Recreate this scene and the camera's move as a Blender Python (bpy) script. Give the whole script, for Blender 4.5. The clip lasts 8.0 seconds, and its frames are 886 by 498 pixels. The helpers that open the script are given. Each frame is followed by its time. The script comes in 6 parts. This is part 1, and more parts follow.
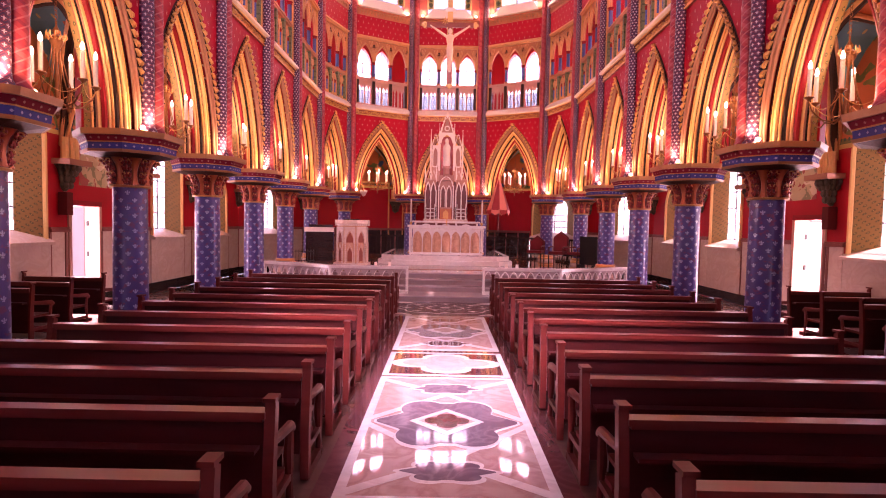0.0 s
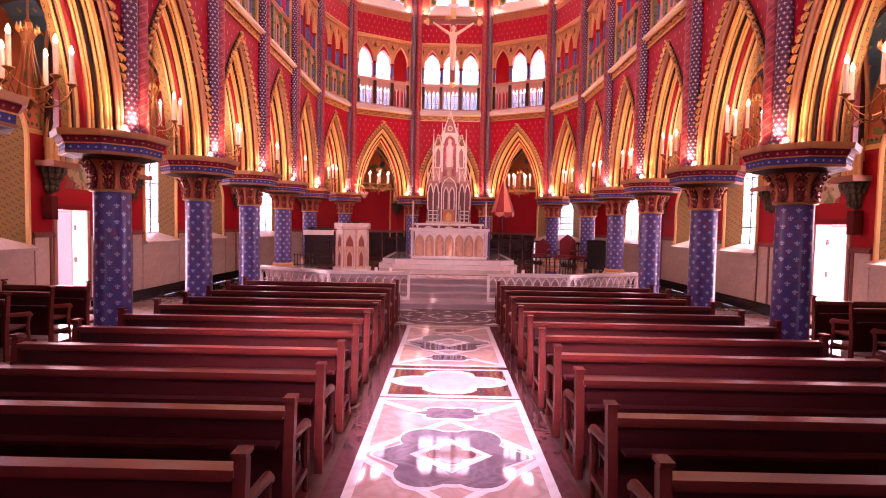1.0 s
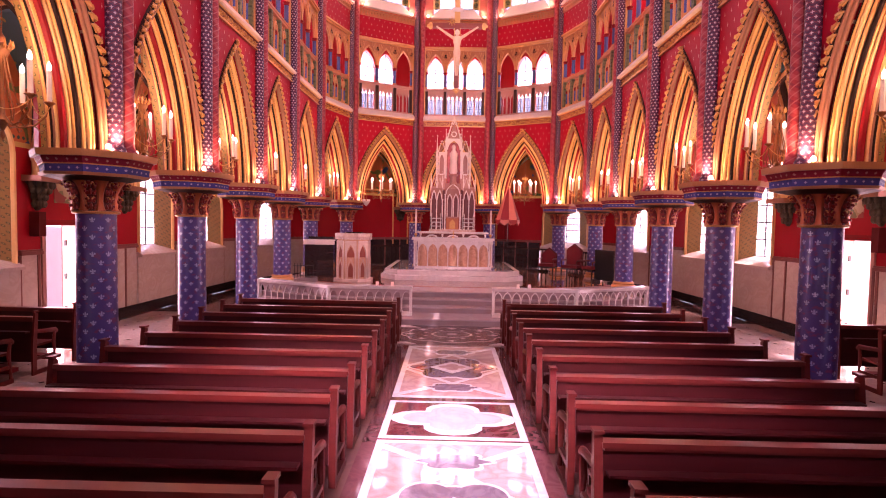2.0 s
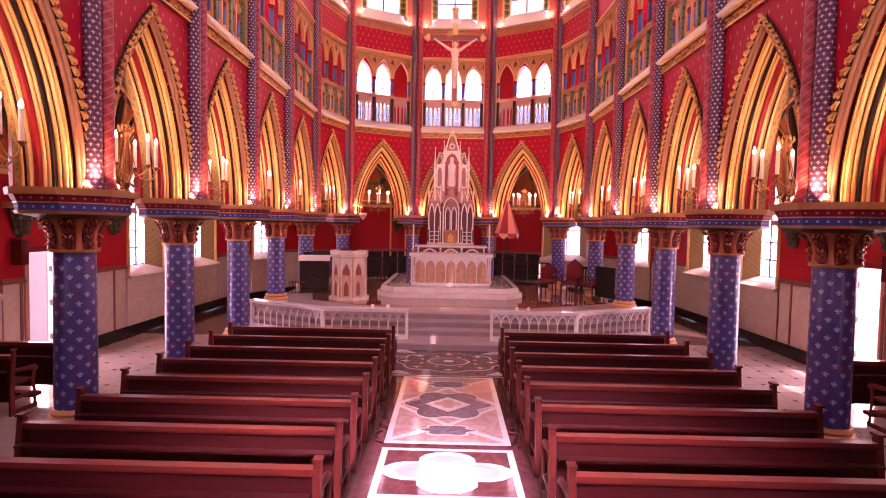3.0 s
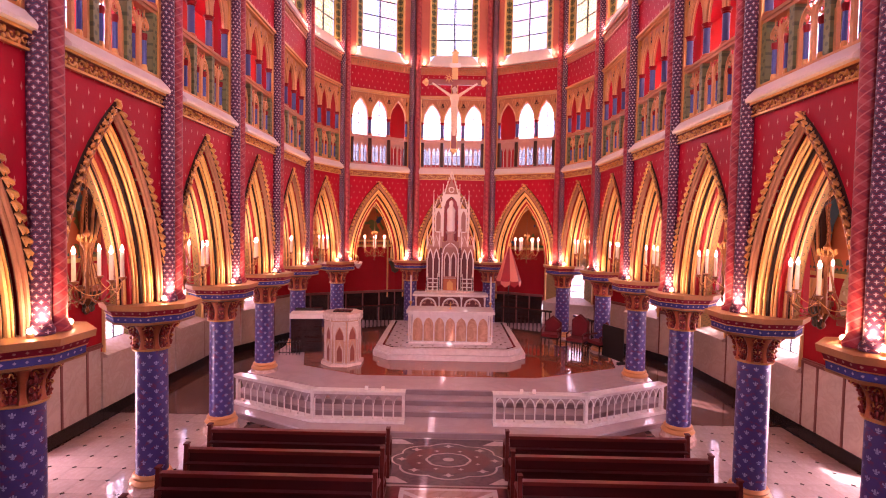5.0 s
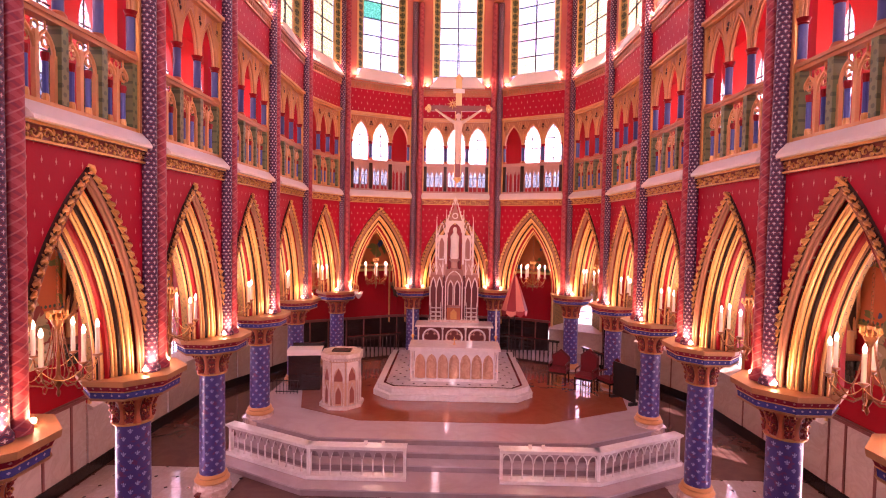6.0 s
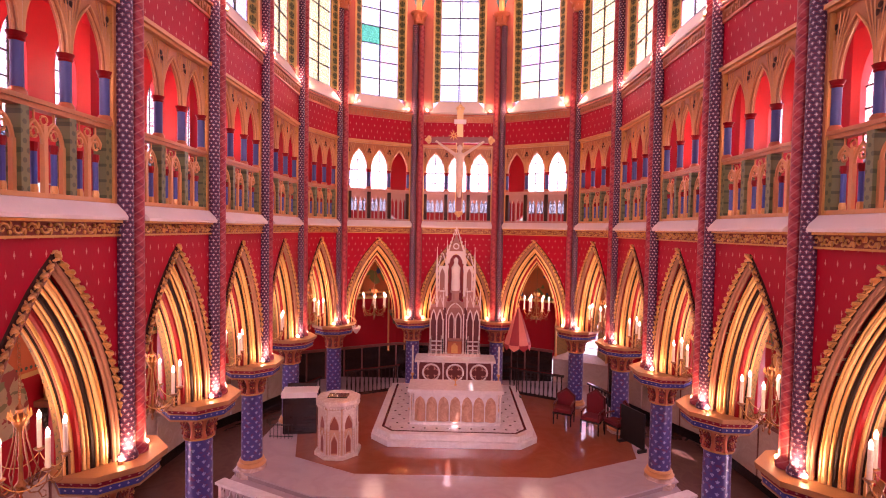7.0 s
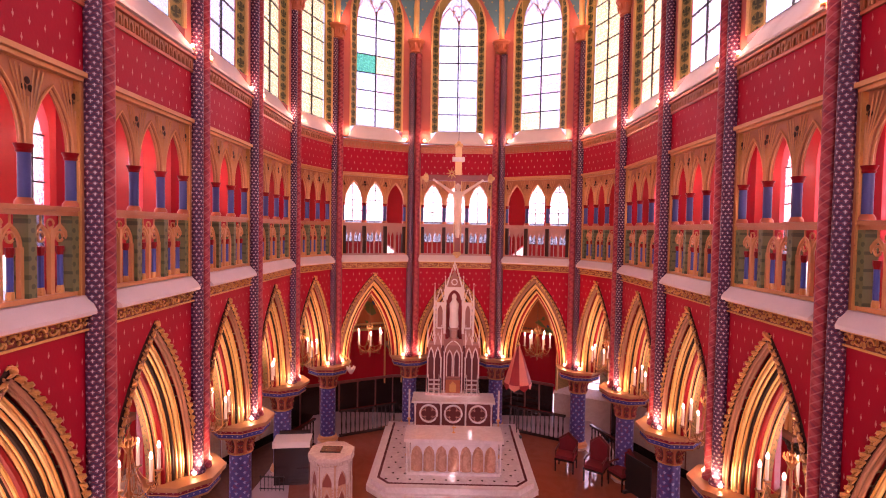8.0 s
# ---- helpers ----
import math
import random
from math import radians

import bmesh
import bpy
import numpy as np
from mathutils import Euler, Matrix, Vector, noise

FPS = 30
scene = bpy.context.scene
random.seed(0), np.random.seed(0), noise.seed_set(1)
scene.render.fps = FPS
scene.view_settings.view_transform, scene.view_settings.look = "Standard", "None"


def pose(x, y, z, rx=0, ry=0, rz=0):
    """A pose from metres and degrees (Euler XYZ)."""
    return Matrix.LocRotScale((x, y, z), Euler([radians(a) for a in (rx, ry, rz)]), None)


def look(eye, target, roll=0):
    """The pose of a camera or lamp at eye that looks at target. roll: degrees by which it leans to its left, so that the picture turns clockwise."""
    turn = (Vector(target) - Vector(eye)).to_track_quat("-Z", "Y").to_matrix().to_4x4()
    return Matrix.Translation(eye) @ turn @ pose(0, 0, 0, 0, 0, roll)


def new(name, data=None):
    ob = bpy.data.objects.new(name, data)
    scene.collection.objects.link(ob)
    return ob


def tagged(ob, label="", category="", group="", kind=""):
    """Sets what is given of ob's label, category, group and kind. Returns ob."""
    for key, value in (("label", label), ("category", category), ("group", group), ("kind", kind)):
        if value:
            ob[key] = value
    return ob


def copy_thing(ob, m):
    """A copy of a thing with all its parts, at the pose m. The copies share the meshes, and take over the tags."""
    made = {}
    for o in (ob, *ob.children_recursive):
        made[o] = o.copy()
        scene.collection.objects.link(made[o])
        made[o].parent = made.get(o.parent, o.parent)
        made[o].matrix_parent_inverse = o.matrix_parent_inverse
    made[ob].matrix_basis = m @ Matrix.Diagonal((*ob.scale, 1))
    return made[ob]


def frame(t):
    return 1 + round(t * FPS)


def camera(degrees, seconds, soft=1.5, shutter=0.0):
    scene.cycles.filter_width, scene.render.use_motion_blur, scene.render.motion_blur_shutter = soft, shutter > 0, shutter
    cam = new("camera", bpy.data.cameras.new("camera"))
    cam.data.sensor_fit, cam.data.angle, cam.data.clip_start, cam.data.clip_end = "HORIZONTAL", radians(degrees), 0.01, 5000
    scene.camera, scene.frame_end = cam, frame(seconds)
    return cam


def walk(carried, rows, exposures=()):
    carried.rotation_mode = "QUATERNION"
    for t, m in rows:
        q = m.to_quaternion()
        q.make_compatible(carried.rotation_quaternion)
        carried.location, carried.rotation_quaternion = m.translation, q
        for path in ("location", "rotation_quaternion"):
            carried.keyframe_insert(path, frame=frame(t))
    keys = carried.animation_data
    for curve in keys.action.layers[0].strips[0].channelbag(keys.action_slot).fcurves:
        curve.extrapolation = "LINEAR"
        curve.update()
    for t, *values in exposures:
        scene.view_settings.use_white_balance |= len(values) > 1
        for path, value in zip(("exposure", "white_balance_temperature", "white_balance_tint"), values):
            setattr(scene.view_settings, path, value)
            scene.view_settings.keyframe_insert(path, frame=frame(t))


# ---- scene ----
cam = camera(81.0, 8.0, 1.05)
PATH = [
    (0, (-0.075, 0.224, 2.129), (-0.076, 2.222, 2.038), 1.1),
    (0.5, (-0.081, 0.517, 2.158), (-0.086, 2.515, 2.067), 1.1),
    (1, (-0.089, 0.808, 2.235), (-0.1, 2.805, 2.144), 1.1),
    (1.5, (-0.087, 1.076, 2.362), (-0.106, 3.074, 2.271), 1.1),
    (2.8, (-0.055, 1.607, 3.026), (-0.087, 3.604, 2.929), 1.1),
    (3, (-0.022, 1.672, 3.128), (-0.048, 3.67, 3.037), 1.1),
    (3.5, (-0.024, 1.828, 3.519), (-0.04, 3.826, 3.429), 1.1),
    (4, (-0.049, 2.043, 3.963), (-0.055, 4.041, 3.874), 1.1),
    (4.5, (-0.069, 2.337, 4.421), (-0.081, 4.335, 4.335), 1.1),
    (6, (-0.119, 3.415, 5.921), (-0.152, 5.414, 5.842), 1.0),
    (6.5, (-0.13, 3.755, 6.449), (-0.166, 5.753, 6.37), 1.0),
    (7, (-0.156, 4.11, 7.046), (-0.191, 6.109, 6.969), 1.0),
    (7.5, (-0.161, 4.443, 7.675), (-0.194, 6.442, 7.6), 1.0),
    (8, (-0.176, 4.761, 8.287), (-0.204, 6.759, 8.213), 1.0),
]
walk(cam, [(t, look(eye, target, roll)) for t, eye, target, roll in PATH], [(0, 2.22, 6950, 58), (4, 2.08, 6950, 58), (6, 2.12, 6950, 58), (8, 1.79, 6950, 58)])

# ------------------------------------------------------------------ world, sun, lamps

world = bpy.data.worlds.new("sky")
scene.world = world
world.use_nodes = True
wn = world.node_tree
sky = wn.nodes.new("ShaderNodeTexSky")
sky.sky_type, sky.sun_disc = "NISHITA", False
sky.sun_elevation, sky.sun_rotation = radians(60), radians(125)
sky.dust_density, sky.ozone_density = 3.0, 1.0
wn.links.new(sky.outputs[0], wn.nodes["Background"].inputs[0])
wn.nodes["Background"].inputs[1].default_value = 0.15


def lamp(name, kind, m, power, colour, size=0.1, size_y=None, angle=None):
    data = bpy.data.lights.new(name, kind)
    data.energy, data.color = power, colour
    if kind == "AREA":
        data.shape, data.size, data.size_y = "RECTANGLE", size, size_y or size
    elif kind == "SUN":
        data.angle = radians(size)
    else:
        data.shadow_soft_size = size
    if kind == "SPOT":
        data.spot_size, data.spot_blend = radians(angle), 0.7
    ob = new(name, data)
    ob.matrix_world = m
    return ob


DAY = (1.0, 0.78, 0.77)
lamp("sun", "SUN", look((14, -3, 30), (0, 8, 0)), 3.0, (1.0, 0.95, 0.88), 0.5)

# ------------------------------------------------------------------ materials


class Ex:
    """A value in a node tree, with arithmetic."""

    def __init__(self, tree, socket):
        self.tree, self.socket = tree, socket

    def op(self, kind, *others):
        n = self.tree.nodes.new("ShaderNodeMath")
        n.operation = kind
        for i, v in enumerate((self, *others)):
            if isinstance(v, Ex):
                self.tree.links.new(v.socket, n.inputs[i])
            else:
                n.inputs[i].default_value = v
        return Ex(self.tree, n.outputs[0])

    def __add__(self, o): return self.op("ADD", o)
    def __sub__(self, o): return self.op("SUBTRACT", o)
    def __mul__(self, o): return self.op("MULTIPLY", o)
    def __truediv__(self, o): return self.op("DIVIDE", o)
    def lt(self, o): return self.op("LESS_THAN", o)
    def gt(self, o): return self.op("GREATER_THAN", o)
    def max(self, o): return self.op("MAXIMUM", o)
    def min(self, o): return self.op("MINIMUM", o)
    def abs(self): return self.op("ABSOLUTE")
    def floor(self): return self.op("FLOOR")
    def fract(self): return self.op("FRACT")
    def mod(self, o): return self.op("FLOORED_MODULO", o)


class Mat:
    """A procedural surface: a base colour with two scales of wear, and painted patterns over it."""

    def __init__(self, name, colour, rough=0.5, metal=0.0, wear=0.15, scale=3.0, bump=0.1, coat=0.0, fine=14.0, piece=0.0, shine=0.5):
        self.mat = bpy.data.materials.new(name)
        self.mat.use_nodes = True
        self.t = self.mat.node_tree
        self.bsdf = self.t.nodes["Principled BSDF"]
        self.bsdf.inputs["Metallic"].default_value = metal
        self.bsdf.inputs["Coat Weight"].default_value = coat
        self.bsdf.inputs["Coat Roughness"].default_value = min(0.12, rough)
        self.bsdf.inputs["Specular IOR Level"].default_value = shine
        tc = self.node("ShaderNodeTexCoord")
        self.coords = tc.outputs["Object"]
        sep = self.node("ShaderNodeSeparateXYZ")
        self.link(self.coords, sep.inputs[0])
        self.x, self.y, self.z = (Ex(self.t, sep.outputs[i]) for i in range(3))
        big, small = self.noise(scale, 4), self.noise(scale * fine, 3)
        self.big, self.small = big, small
        f = (big - 0.5) * (2 * wear) + (small - 0.5) * wear + 1.0
        if piece:
            info = self.node("ShaderNodeObjectInfo")
            f = f * ((Ex(self.t, info.outputs["Random"]) - 0.5) * piece + 1.0)
        self.f = f
        self.colour = self.scaled(colour, f)
        self.rough = ((small if bump else big) - 0.5) * (rough * 0.5) + rough
        b = self.node("ShaderNodeBump")
        b.inputs["Strength"].default_value, b.inputs["Distance"].default_value = bump, 0.02
        self.link(small.socket, b.inputs["Height"])
        if bump:
            self.link(b.outputs[0], self.bsdf.inputs["Normal"])
        self.bump = b

    def node(self, kind): return self.t.nodes.new(kind)
    def link(self, a, b): self.t.links.new(a, b)

    def noise(self, scale, detail=3, stretch=None, distort=0.0):
        n = self.node("ShaderNodeTexNoise")
        n.inputs["Scale"].default_value, n.inputs["Detail"].default_value = scale, detail
        n.inputs["Distortion"].default_value = distort
        src = self.coords
        if stretch:
            mp = self.node("ShaderNodeMapping")
            mp.inputs["Scale"].default_value = stretch
            self.link(src, mp.inputs[0])
            src = mp.outputs[0]
        self.link(src, n.inputs["Vector"])
        return Ex(self.t, n.outputs[0])

    def scaled(self, colour, f):
        n = self.node("ShaderNodeVectorMath")
        n.operation = "SCALE"
        n.inputs[0].default_value = colour
        self.link(f.socket, n.inputs["Scale"])
        return n.outputs[0]

    def paint(self, mask, colour):
        """Lays a colour over the surface where mask is one."""
        n = self.node("ShaderNodeMix")
        n.data_type = "RGBA"
        self.link(mask.socket, n.inputs[0])
        self.link(self.colour, n.inputs[6])
        self.link(self.scaled(colour, self.f), n.inputs[7])
        self.colour = n.outputs[2]
        return self

    def relief(self, mask, strength=0.5, distance=0.01):
        b = self.node("ShaderNodeBump")
        b.inputs["Strength"].default_value, b.inputs["Distance"].default_value = strength, distance
        self.link(mask.socket, b.inputs["Height"])
        self.link(self.bump.outputs[0], b.inputs["Normal"])
        self.link(b.outputs[0], self.bsdf.inputs["Normal"])
        return self

    def done(self):
        self.link(self.colour, self.bsdf.inputs["Base Color"])
        self.link(self.rough.socket, self.bsdf.inputs["Roughness"])
        return self.mat


def cells(u, v, pu, pv):
    """Staggered cells: the place inside each cell, from -0.5 to 0.5."""
    row = (v / pv).floor()
    a = (u / pu + row.mod(2.0) * 0.5).fract() - 0.5
    b = (v / pv).fract() - 0.5
    return a, b


def oval(a, b, ca, cb, ra, rb):
    p, q = (a - ca) / ra, (b - cb) / rb
    return (p * p + q * q).lt(1.0)


def fleur(a, b):
    """A lily: a tall middle petal, two side petals, a bar and a foot."""
    s = a.abs()
    m = oval(a, b, 0.0, 0.12, 0.085, 0.27).max(oval(s, b, 0.2, 0.1, 0.07, 0.13)).max(oval(s, b, 0.12, 0.0, 0.09, 0.05))
    return m.max(oval(s, b, 0.09, -0.2, 0.06, 0.08)).max(oval(a, b, 0.0, -0.18, 0.05, 0.16))


def plain(name, colour, rough=0.5, metal=0.0, **k):
    return Mat(name, colour, rough, metal, **k).done()


def red_wall_mat(name, colour, mark, pitch):
    m = Mat(name, colour, 0.5, wear=0.14, scale=1.6, shine=0.18)
    a, b = cells(m.x, m.z, pitch, pitch * 0.95)
    lily = oval(a, b, 0.0, 0.02, 0.026, 0.22).max(oval(a.abs(), b, 0.042, 0.0, 0.022, 0.08))
    return m.paint(lily, mark).relief(lily, 0.3, 0.004).done()


def column_mat():
    m = Mat("blue_lily_paint", (0.062, 0.044, 0.195), 0.32, wear=0.16, scale=2.5, coat=0.25)
    u = m.y.op("ARCTAN2", m.x) * (8 / 6.28319)
    a, b = cells(u, m.z, 1.0, 0.125)
    m.paint(((m.noise(9.0, 3, (1, 1, 1.6)) - 0.56) * 9.0).max(0.0).min(0.8), (0.17, 0.028, 0.10))
    f = fleur(a * 1.45, b * 1.2)
    return m.paint(f, (0.34, 0.36, 0.56)).relief(f, 0.7, 0.008).done()


def diaper_mat():
    m = Mat("blue_silver_diaper", (0.046, 0.020, 0.062), 0.4, wear=0.15, scale=3, shine=0.3)
    u = m.y.op("ARCTAN2", m.x) * (8 / 6.28319)
    a, b = cells(u, m.z, 1.0, 0.072)
    f = oval(a, b, 0, 0.02, 0.085, 0.34).max(oval(a, b, 0, 0.06, 0.30, 0.085))
    m.paint(((a.abs() + b.abs()) - 0.5).abs().lt(0.06), (0.20, 0.03, 0.05))
    return m.paint(f, (0.56, 0.43, 0.46)).relief(f, 0.6, 0.008).done()


def spiral_mat():
    m = Mat("red_spiral_paint", (0.33, 0.035, 0.045), 0.45, wear=0.15, scale=3, shine=0.3)
    u = m.y.op("ARCTAN2", m.x) / 6.28319
    s = (u * 2.0 + m.z * 4.2).fract()
    m.paint(s.lt(0.3), (0.40, 0.065, 0.07))
    m.paint((s - 0.65).abs().lt(0.09), (0.24, 0.025, 0.045))
    back = (u * -4.0 + m.z * 8.4).fract()
    m.paint((back - 0.5).abs().lt(0.09), (0.44, 0.12, 0.12))
    return m.relief(s.lt(0.3), 0.5, 0.008).done()


def marble_mat(name, colour, vein, amount=0.5, scale=1.4, rough=0.12, piece=0.0, coat=0.0):
    m = Mat(name, colour, rough, wear=0.07, scale=scale, bump=0.0, piece=piece, coat=coat)
    n = m.noise(scale * 1.3, 6, None, 1.6)
    v = (n - 0.5).abs().op("MULTIPLY", 9.0)
    v = (v * -1.0 + 1.0).max(0.0) * amount
    return m.paint(v, vein).done()


def wood_mat(name, colour, dark, rough=0.3, coat=0.25, figure=2.2, shine=0.5):
    m = Mat(name, colour, rough, wear=0.14, scale=1.2, fine=5.0, bump=0.0, coat=coat, piece=0.25, shine=shine)
    g = m.noise(2.0, 4, (0.35, 7.0, 7.0), 0.4)
    return m.paint((g - 0.42).max(0.0) * figure, dark).done()


def olive_mat():
    m = Mat("olive_gold_pattern", (0.36, 0.25, 0.07), 0.4, metal=0.15, wear=0.15, scale=3)
    a, b = cells(m.x * 0.0 + 0.5, m.z, 1.0, 0.26)
    u = (m.x.abs() - 0.845) / 0.2
    m.paint(oval(u, b, 0, 0, 0.46, 0.44), (0.17, 0.15, 0.04))
    m.paint(fleur(u * 0.62, b * 0.85), (0.045, 0.05, 0.015))
    m.paint((u.abs() - 0.56).abs().lt(0.06), (0.62, 0.42, 0.14))
    return m.done()


def spotted_mat(name, colour, spot, pitch, size):
    m = Mat(name, colour, 0.45, wear=0.12, scale=2)
    a, b = cells(m.x, m.z, pitch, pitch)
    return m.paint(oval(a, b, 0, 0, size, size), spot).done()


def border_mat():
    """Soffit paint: dark green and gold dots on olive gold, run along the reveal."""
    m = Mat("dotted_olive_gold_border", (0.33, 0.19, 0.055), 0.45, wear=0.16, scale=2)
    a, b = cells(m.y, m.z + m.x.abs() * 0.6, 0.085, 0.085)
    m.paint(oval(a, b, 0, 0, 0.24, 0.24), (0.10, 0.085, 0.03))
    return m.paint(oval(a, b, 0, 0, 0.09, 0.09), (0.5, 0.36, 0.12)).done()


def band_mat(name, colour, spot):
    """A painted band round an impost block, with small square marks."""
    m = Mat(name, colour, 0.6, wear=0.15, scale=3, shine=0.15)
    u = (m.y - 0.3).op("ARCTAN2", m.x) * 0.75
    a = (u / 0.13).fract() - 0.5
    b = ((m.z - 3.2725) / 0.112 + 0.5).fract() - 0.5
    return m.paint((a.abs() + b.abs()).lt(0.17), spot).done()


def glass_mat(name, colour, milk=0.25):
    """Leaded church glass: clear to the light outside, with a little milkiness."""
    mat = bpy.data.materials.new(name)
    mat.use_nodes = True
    t = mat.node_tree
    t.nodes.remove(t.nodes["Principled BSDF"])
    clear, soft, gloss = t.nodes.new("ShaderNodeBsdfTransparent"), t.nodes.new("ShaderNodeBsdfTranslucent"), t.nodes.new("ShaderNodeBsdfGlossy")
    clear.inputs[0].default_value = soft.inputs[0].default_value = (*colour, 1)
    gloss.inputs["Roughness"].default_value = 0.08
    a, b = t.nodes.new("ShaderNodeMixShader"), t.nodes.new("ShaderNodeMixShader")
    noise_node = t.nodes.new("ShaderNodeTexNoise")
    noise_node.inputs["Scale"].default_value = 9
    mul = t.nodes.new("ShaderNodeMath")
    mul.operation = "MULTIPLY"
    mul.inputs[1].default_value = milk * 2
    t.links.new(noise_node.outputs[0], mul.inputs[0])
    t.links.new(mul.outputs[0], a.inputs[0])
    t.links.new(clear.outputs[0], a.inputs[1])
    t.links.new(soft.outputs[0], a.inputs[2])
    b.inputs[0].default_value = 0.06
    t.links.new(a.outputs[0], b.inputs[1])
    t.links.new(gloss.outputs[0], b.inputs[2])
    t.links.new(b.outputs[0], t.nodes["Material Output"].inputs[0])
    return mat


def glow_mat(name, colour, strength):
    mat = bpy.data.materials.new(name)
    mat.use_nodes = True
    p = mat.node_tree.nodes["Principled BSDF"]
    p.inputs["Base Color"].default_value = (0.8, 0.8, 0.8, 1)
    p.inputs["Emission Color"].default_value = (*colour, 1)
    p.inputs["Emission Strength"].default_value = strength
    mat.cycles.emission_sampling = "NONE"
    return mat


RED = red_wall_mat("red_lily_wall", (0.42, 0.008, 0.022), (0.62, 0.30, 0.24), 0.23)
RED_PLAIN = plain("red_paint", (0.38, 0.010, 0.014), 0.5, wear=0.12, scale=1.2, shine=0.2)
RED_GLOSS = plain("red_moulding_paint", (0.24, 0.005, 0.006), 0.4, wear=0.15, shine=0.25)
GOLD = plain("gold_paint", (0.68, 0.35, 0.105), 0.3, metal=0.3, wear=0.16)
OCHRE = plain("ochre_gold_paint", (0.76, 0.46, 0.17), 0.36, metal=0.15, wear=0.14)
GILT = plain("dark_gilding", (0.62, 0.31, 0.10), 0.3, metal=0.45, wear=0.4, scale=6)
COPPER = plain("copper_red_gilding", (0.50, 0.15, 0.065), 0.32, metal=0.5, wear=0.25, scale=3)
CAP_LEAF = plain("dark_red_gilded_leaf_paint", (0.26, 0.035, 0.03), 0.3, metal=0.45, wear=0.5, scale=9)
CORBEL_DARK = plain("dark_green_bronze_paint", (0.06, 0.045, 0.022), 0.5, wear=0.4, scale=7)
CAP_DARK = plain("dark_red_capital_paint", (0.13, 0.02, 0.018), 0.4, wear=0.2)
TRACERY = plain("rose_brown_tracery_paint", (0.46, 0.175, 0.065), 0.4, metal=0.1, wear=0.22)
RIB = plain("rose_gold_rib_paint", (0.64, 0.30, 0.11), 0.36, metal=0.15, wear=0.16)
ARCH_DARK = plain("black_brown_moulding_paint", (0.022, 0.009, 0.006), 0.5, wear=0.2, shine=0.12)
BORDER = border_mat()
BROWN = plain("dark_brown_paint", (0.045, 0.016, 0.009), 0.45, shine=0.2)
BAND_GROUND = plain("red_brown_band_paint", (0.28, 0.06, 0.03), 0.45, wear=0.2)
SLAB_GOLD = plain("gold_brown_slab_paint", (0.42, 0.19, 0.07), 0.45, metal=0.1, wear=0.2)
HOOD = plain("bronze_moulding_paint", (0.32, 0.14, 0.085), 0.55, metal=0.0, wear=0.18, shine=0.25)
PINKSTONE = plain("rose_stone", (0.52, 0.26, 0.20), 0.45, wear=0.14)
WHITESTONE = plain("pale_plaster", (0.72, 0.60, 0.56), 0.5, wear=0.08)
BLUE_PAINT = plain("blue_paint", (0.05, 0.08, 0.34), 0.35, wear=0.15)
SLATE_PAINT = plain("slate_blue_paint", (0.045, 0.06, 0.22), 0.35, wear=0.2)
GREEN_PAINT = spotted_mat("green_spotted_paint", (0.16, 0.17, 0.065), (0.07, 0.09, 0.035), 0.11, 0.28)
BLUE_BAND = band_mat("blue_band_paint", (0.05, 0.05, 0.22), (0.40, 0.36, 0.5))
RED_BAND = band_mat("red_band_paint", (0.22, 0.014, 0.03), (0.42, 0.24, 0.2))
COLUMN = column_mat()
DIAPER = diaper_mat()
SPIRAL = spiral_mat()
OLIVE = olive_mat()
VAULT = spotted_mat("blue_vault_paint", (0.10, 0.26, 0.33), (0.5, 0.4, 0.15), 0.3, 0.1)
VAULT_WARM = plain("orange_vault_paint", (0.50, 0.12, 0.04), 0.5, wear=0.2)
MARBLE = marble_mat("white_marble", (0.78, 0.71, 0.69), (0.55, 0.44, 0.43), 0.3, 1.6, 0.15)
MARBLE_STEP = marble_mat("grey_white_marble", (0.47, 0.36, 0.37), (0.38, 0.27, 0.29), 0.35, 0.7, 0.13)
# step marble darkened in colour for the shadow under each nosing
MARBLE_SHADED_RISER = marble_mat("shaded_riser_marble", (0.33, 0.235, 0.245), (0.27, 0.18, 0.19), 0.35, 0.9, 0.2)
MARBLE_PANEL = marble_mat("cream_marble_panel", (0.60, 0.49, 0.42), (0.42, 0.28, 0.22), 0.3, 1.5, 0.22, piece=0.12)
MARBLE_ROSE = marble_mat("rose_marble", (0.68, 0.50, 0.43), (0.40, 0.2, 0.16), 0.5, 2.2, 0.12)
FLOOR_WHITE = marble_mat("white_floor_marble", (0.72, 0.66, 0.67), (0.5, 0.42, 0.44), 0.4, 1.8, 0.035, coat=0.5)
FLOOR_PINK = marble_mat("pink_floor_marble", (0.50, 0.36, 0.34), (0.34, 0.19, 0.18), 0.6, 1.6, 0.035, coat=0.5)
FLOOR_RED = marble_mat("red_floor_marble", (0.11, 0.032, 0.036), (0.17, 0.06, 0.06), 0.5, 2.2, 0.07, coat=0.15)
FLOOR_GREY = marble_mat("grey_floor_marble", (0.13, 0.095, 0.13), (0.26, 0.21, 0.25), 0.5, 2.0, 0.05, coat=0.3)
WHEEL_DARK = marble_mat("dark_wheel_marble", (0.085, 0.05, 0.06), (0.2, 0.13, 0.14), 0.4, 2.0, 0.22)
WHEEL_RED = marble_mat("maroon_wheel_marble", (0.12, 0.05, 0.055), (0.17, 0.08, 0.08), 0.4, 2.0, 0.22)
WHEEL_PALE = marble_mat("pale_wheel_marble", (0.62, 0.50, 0.49), (0.38, 0.26, 0.26), 0.4, 2.0, 0.18)
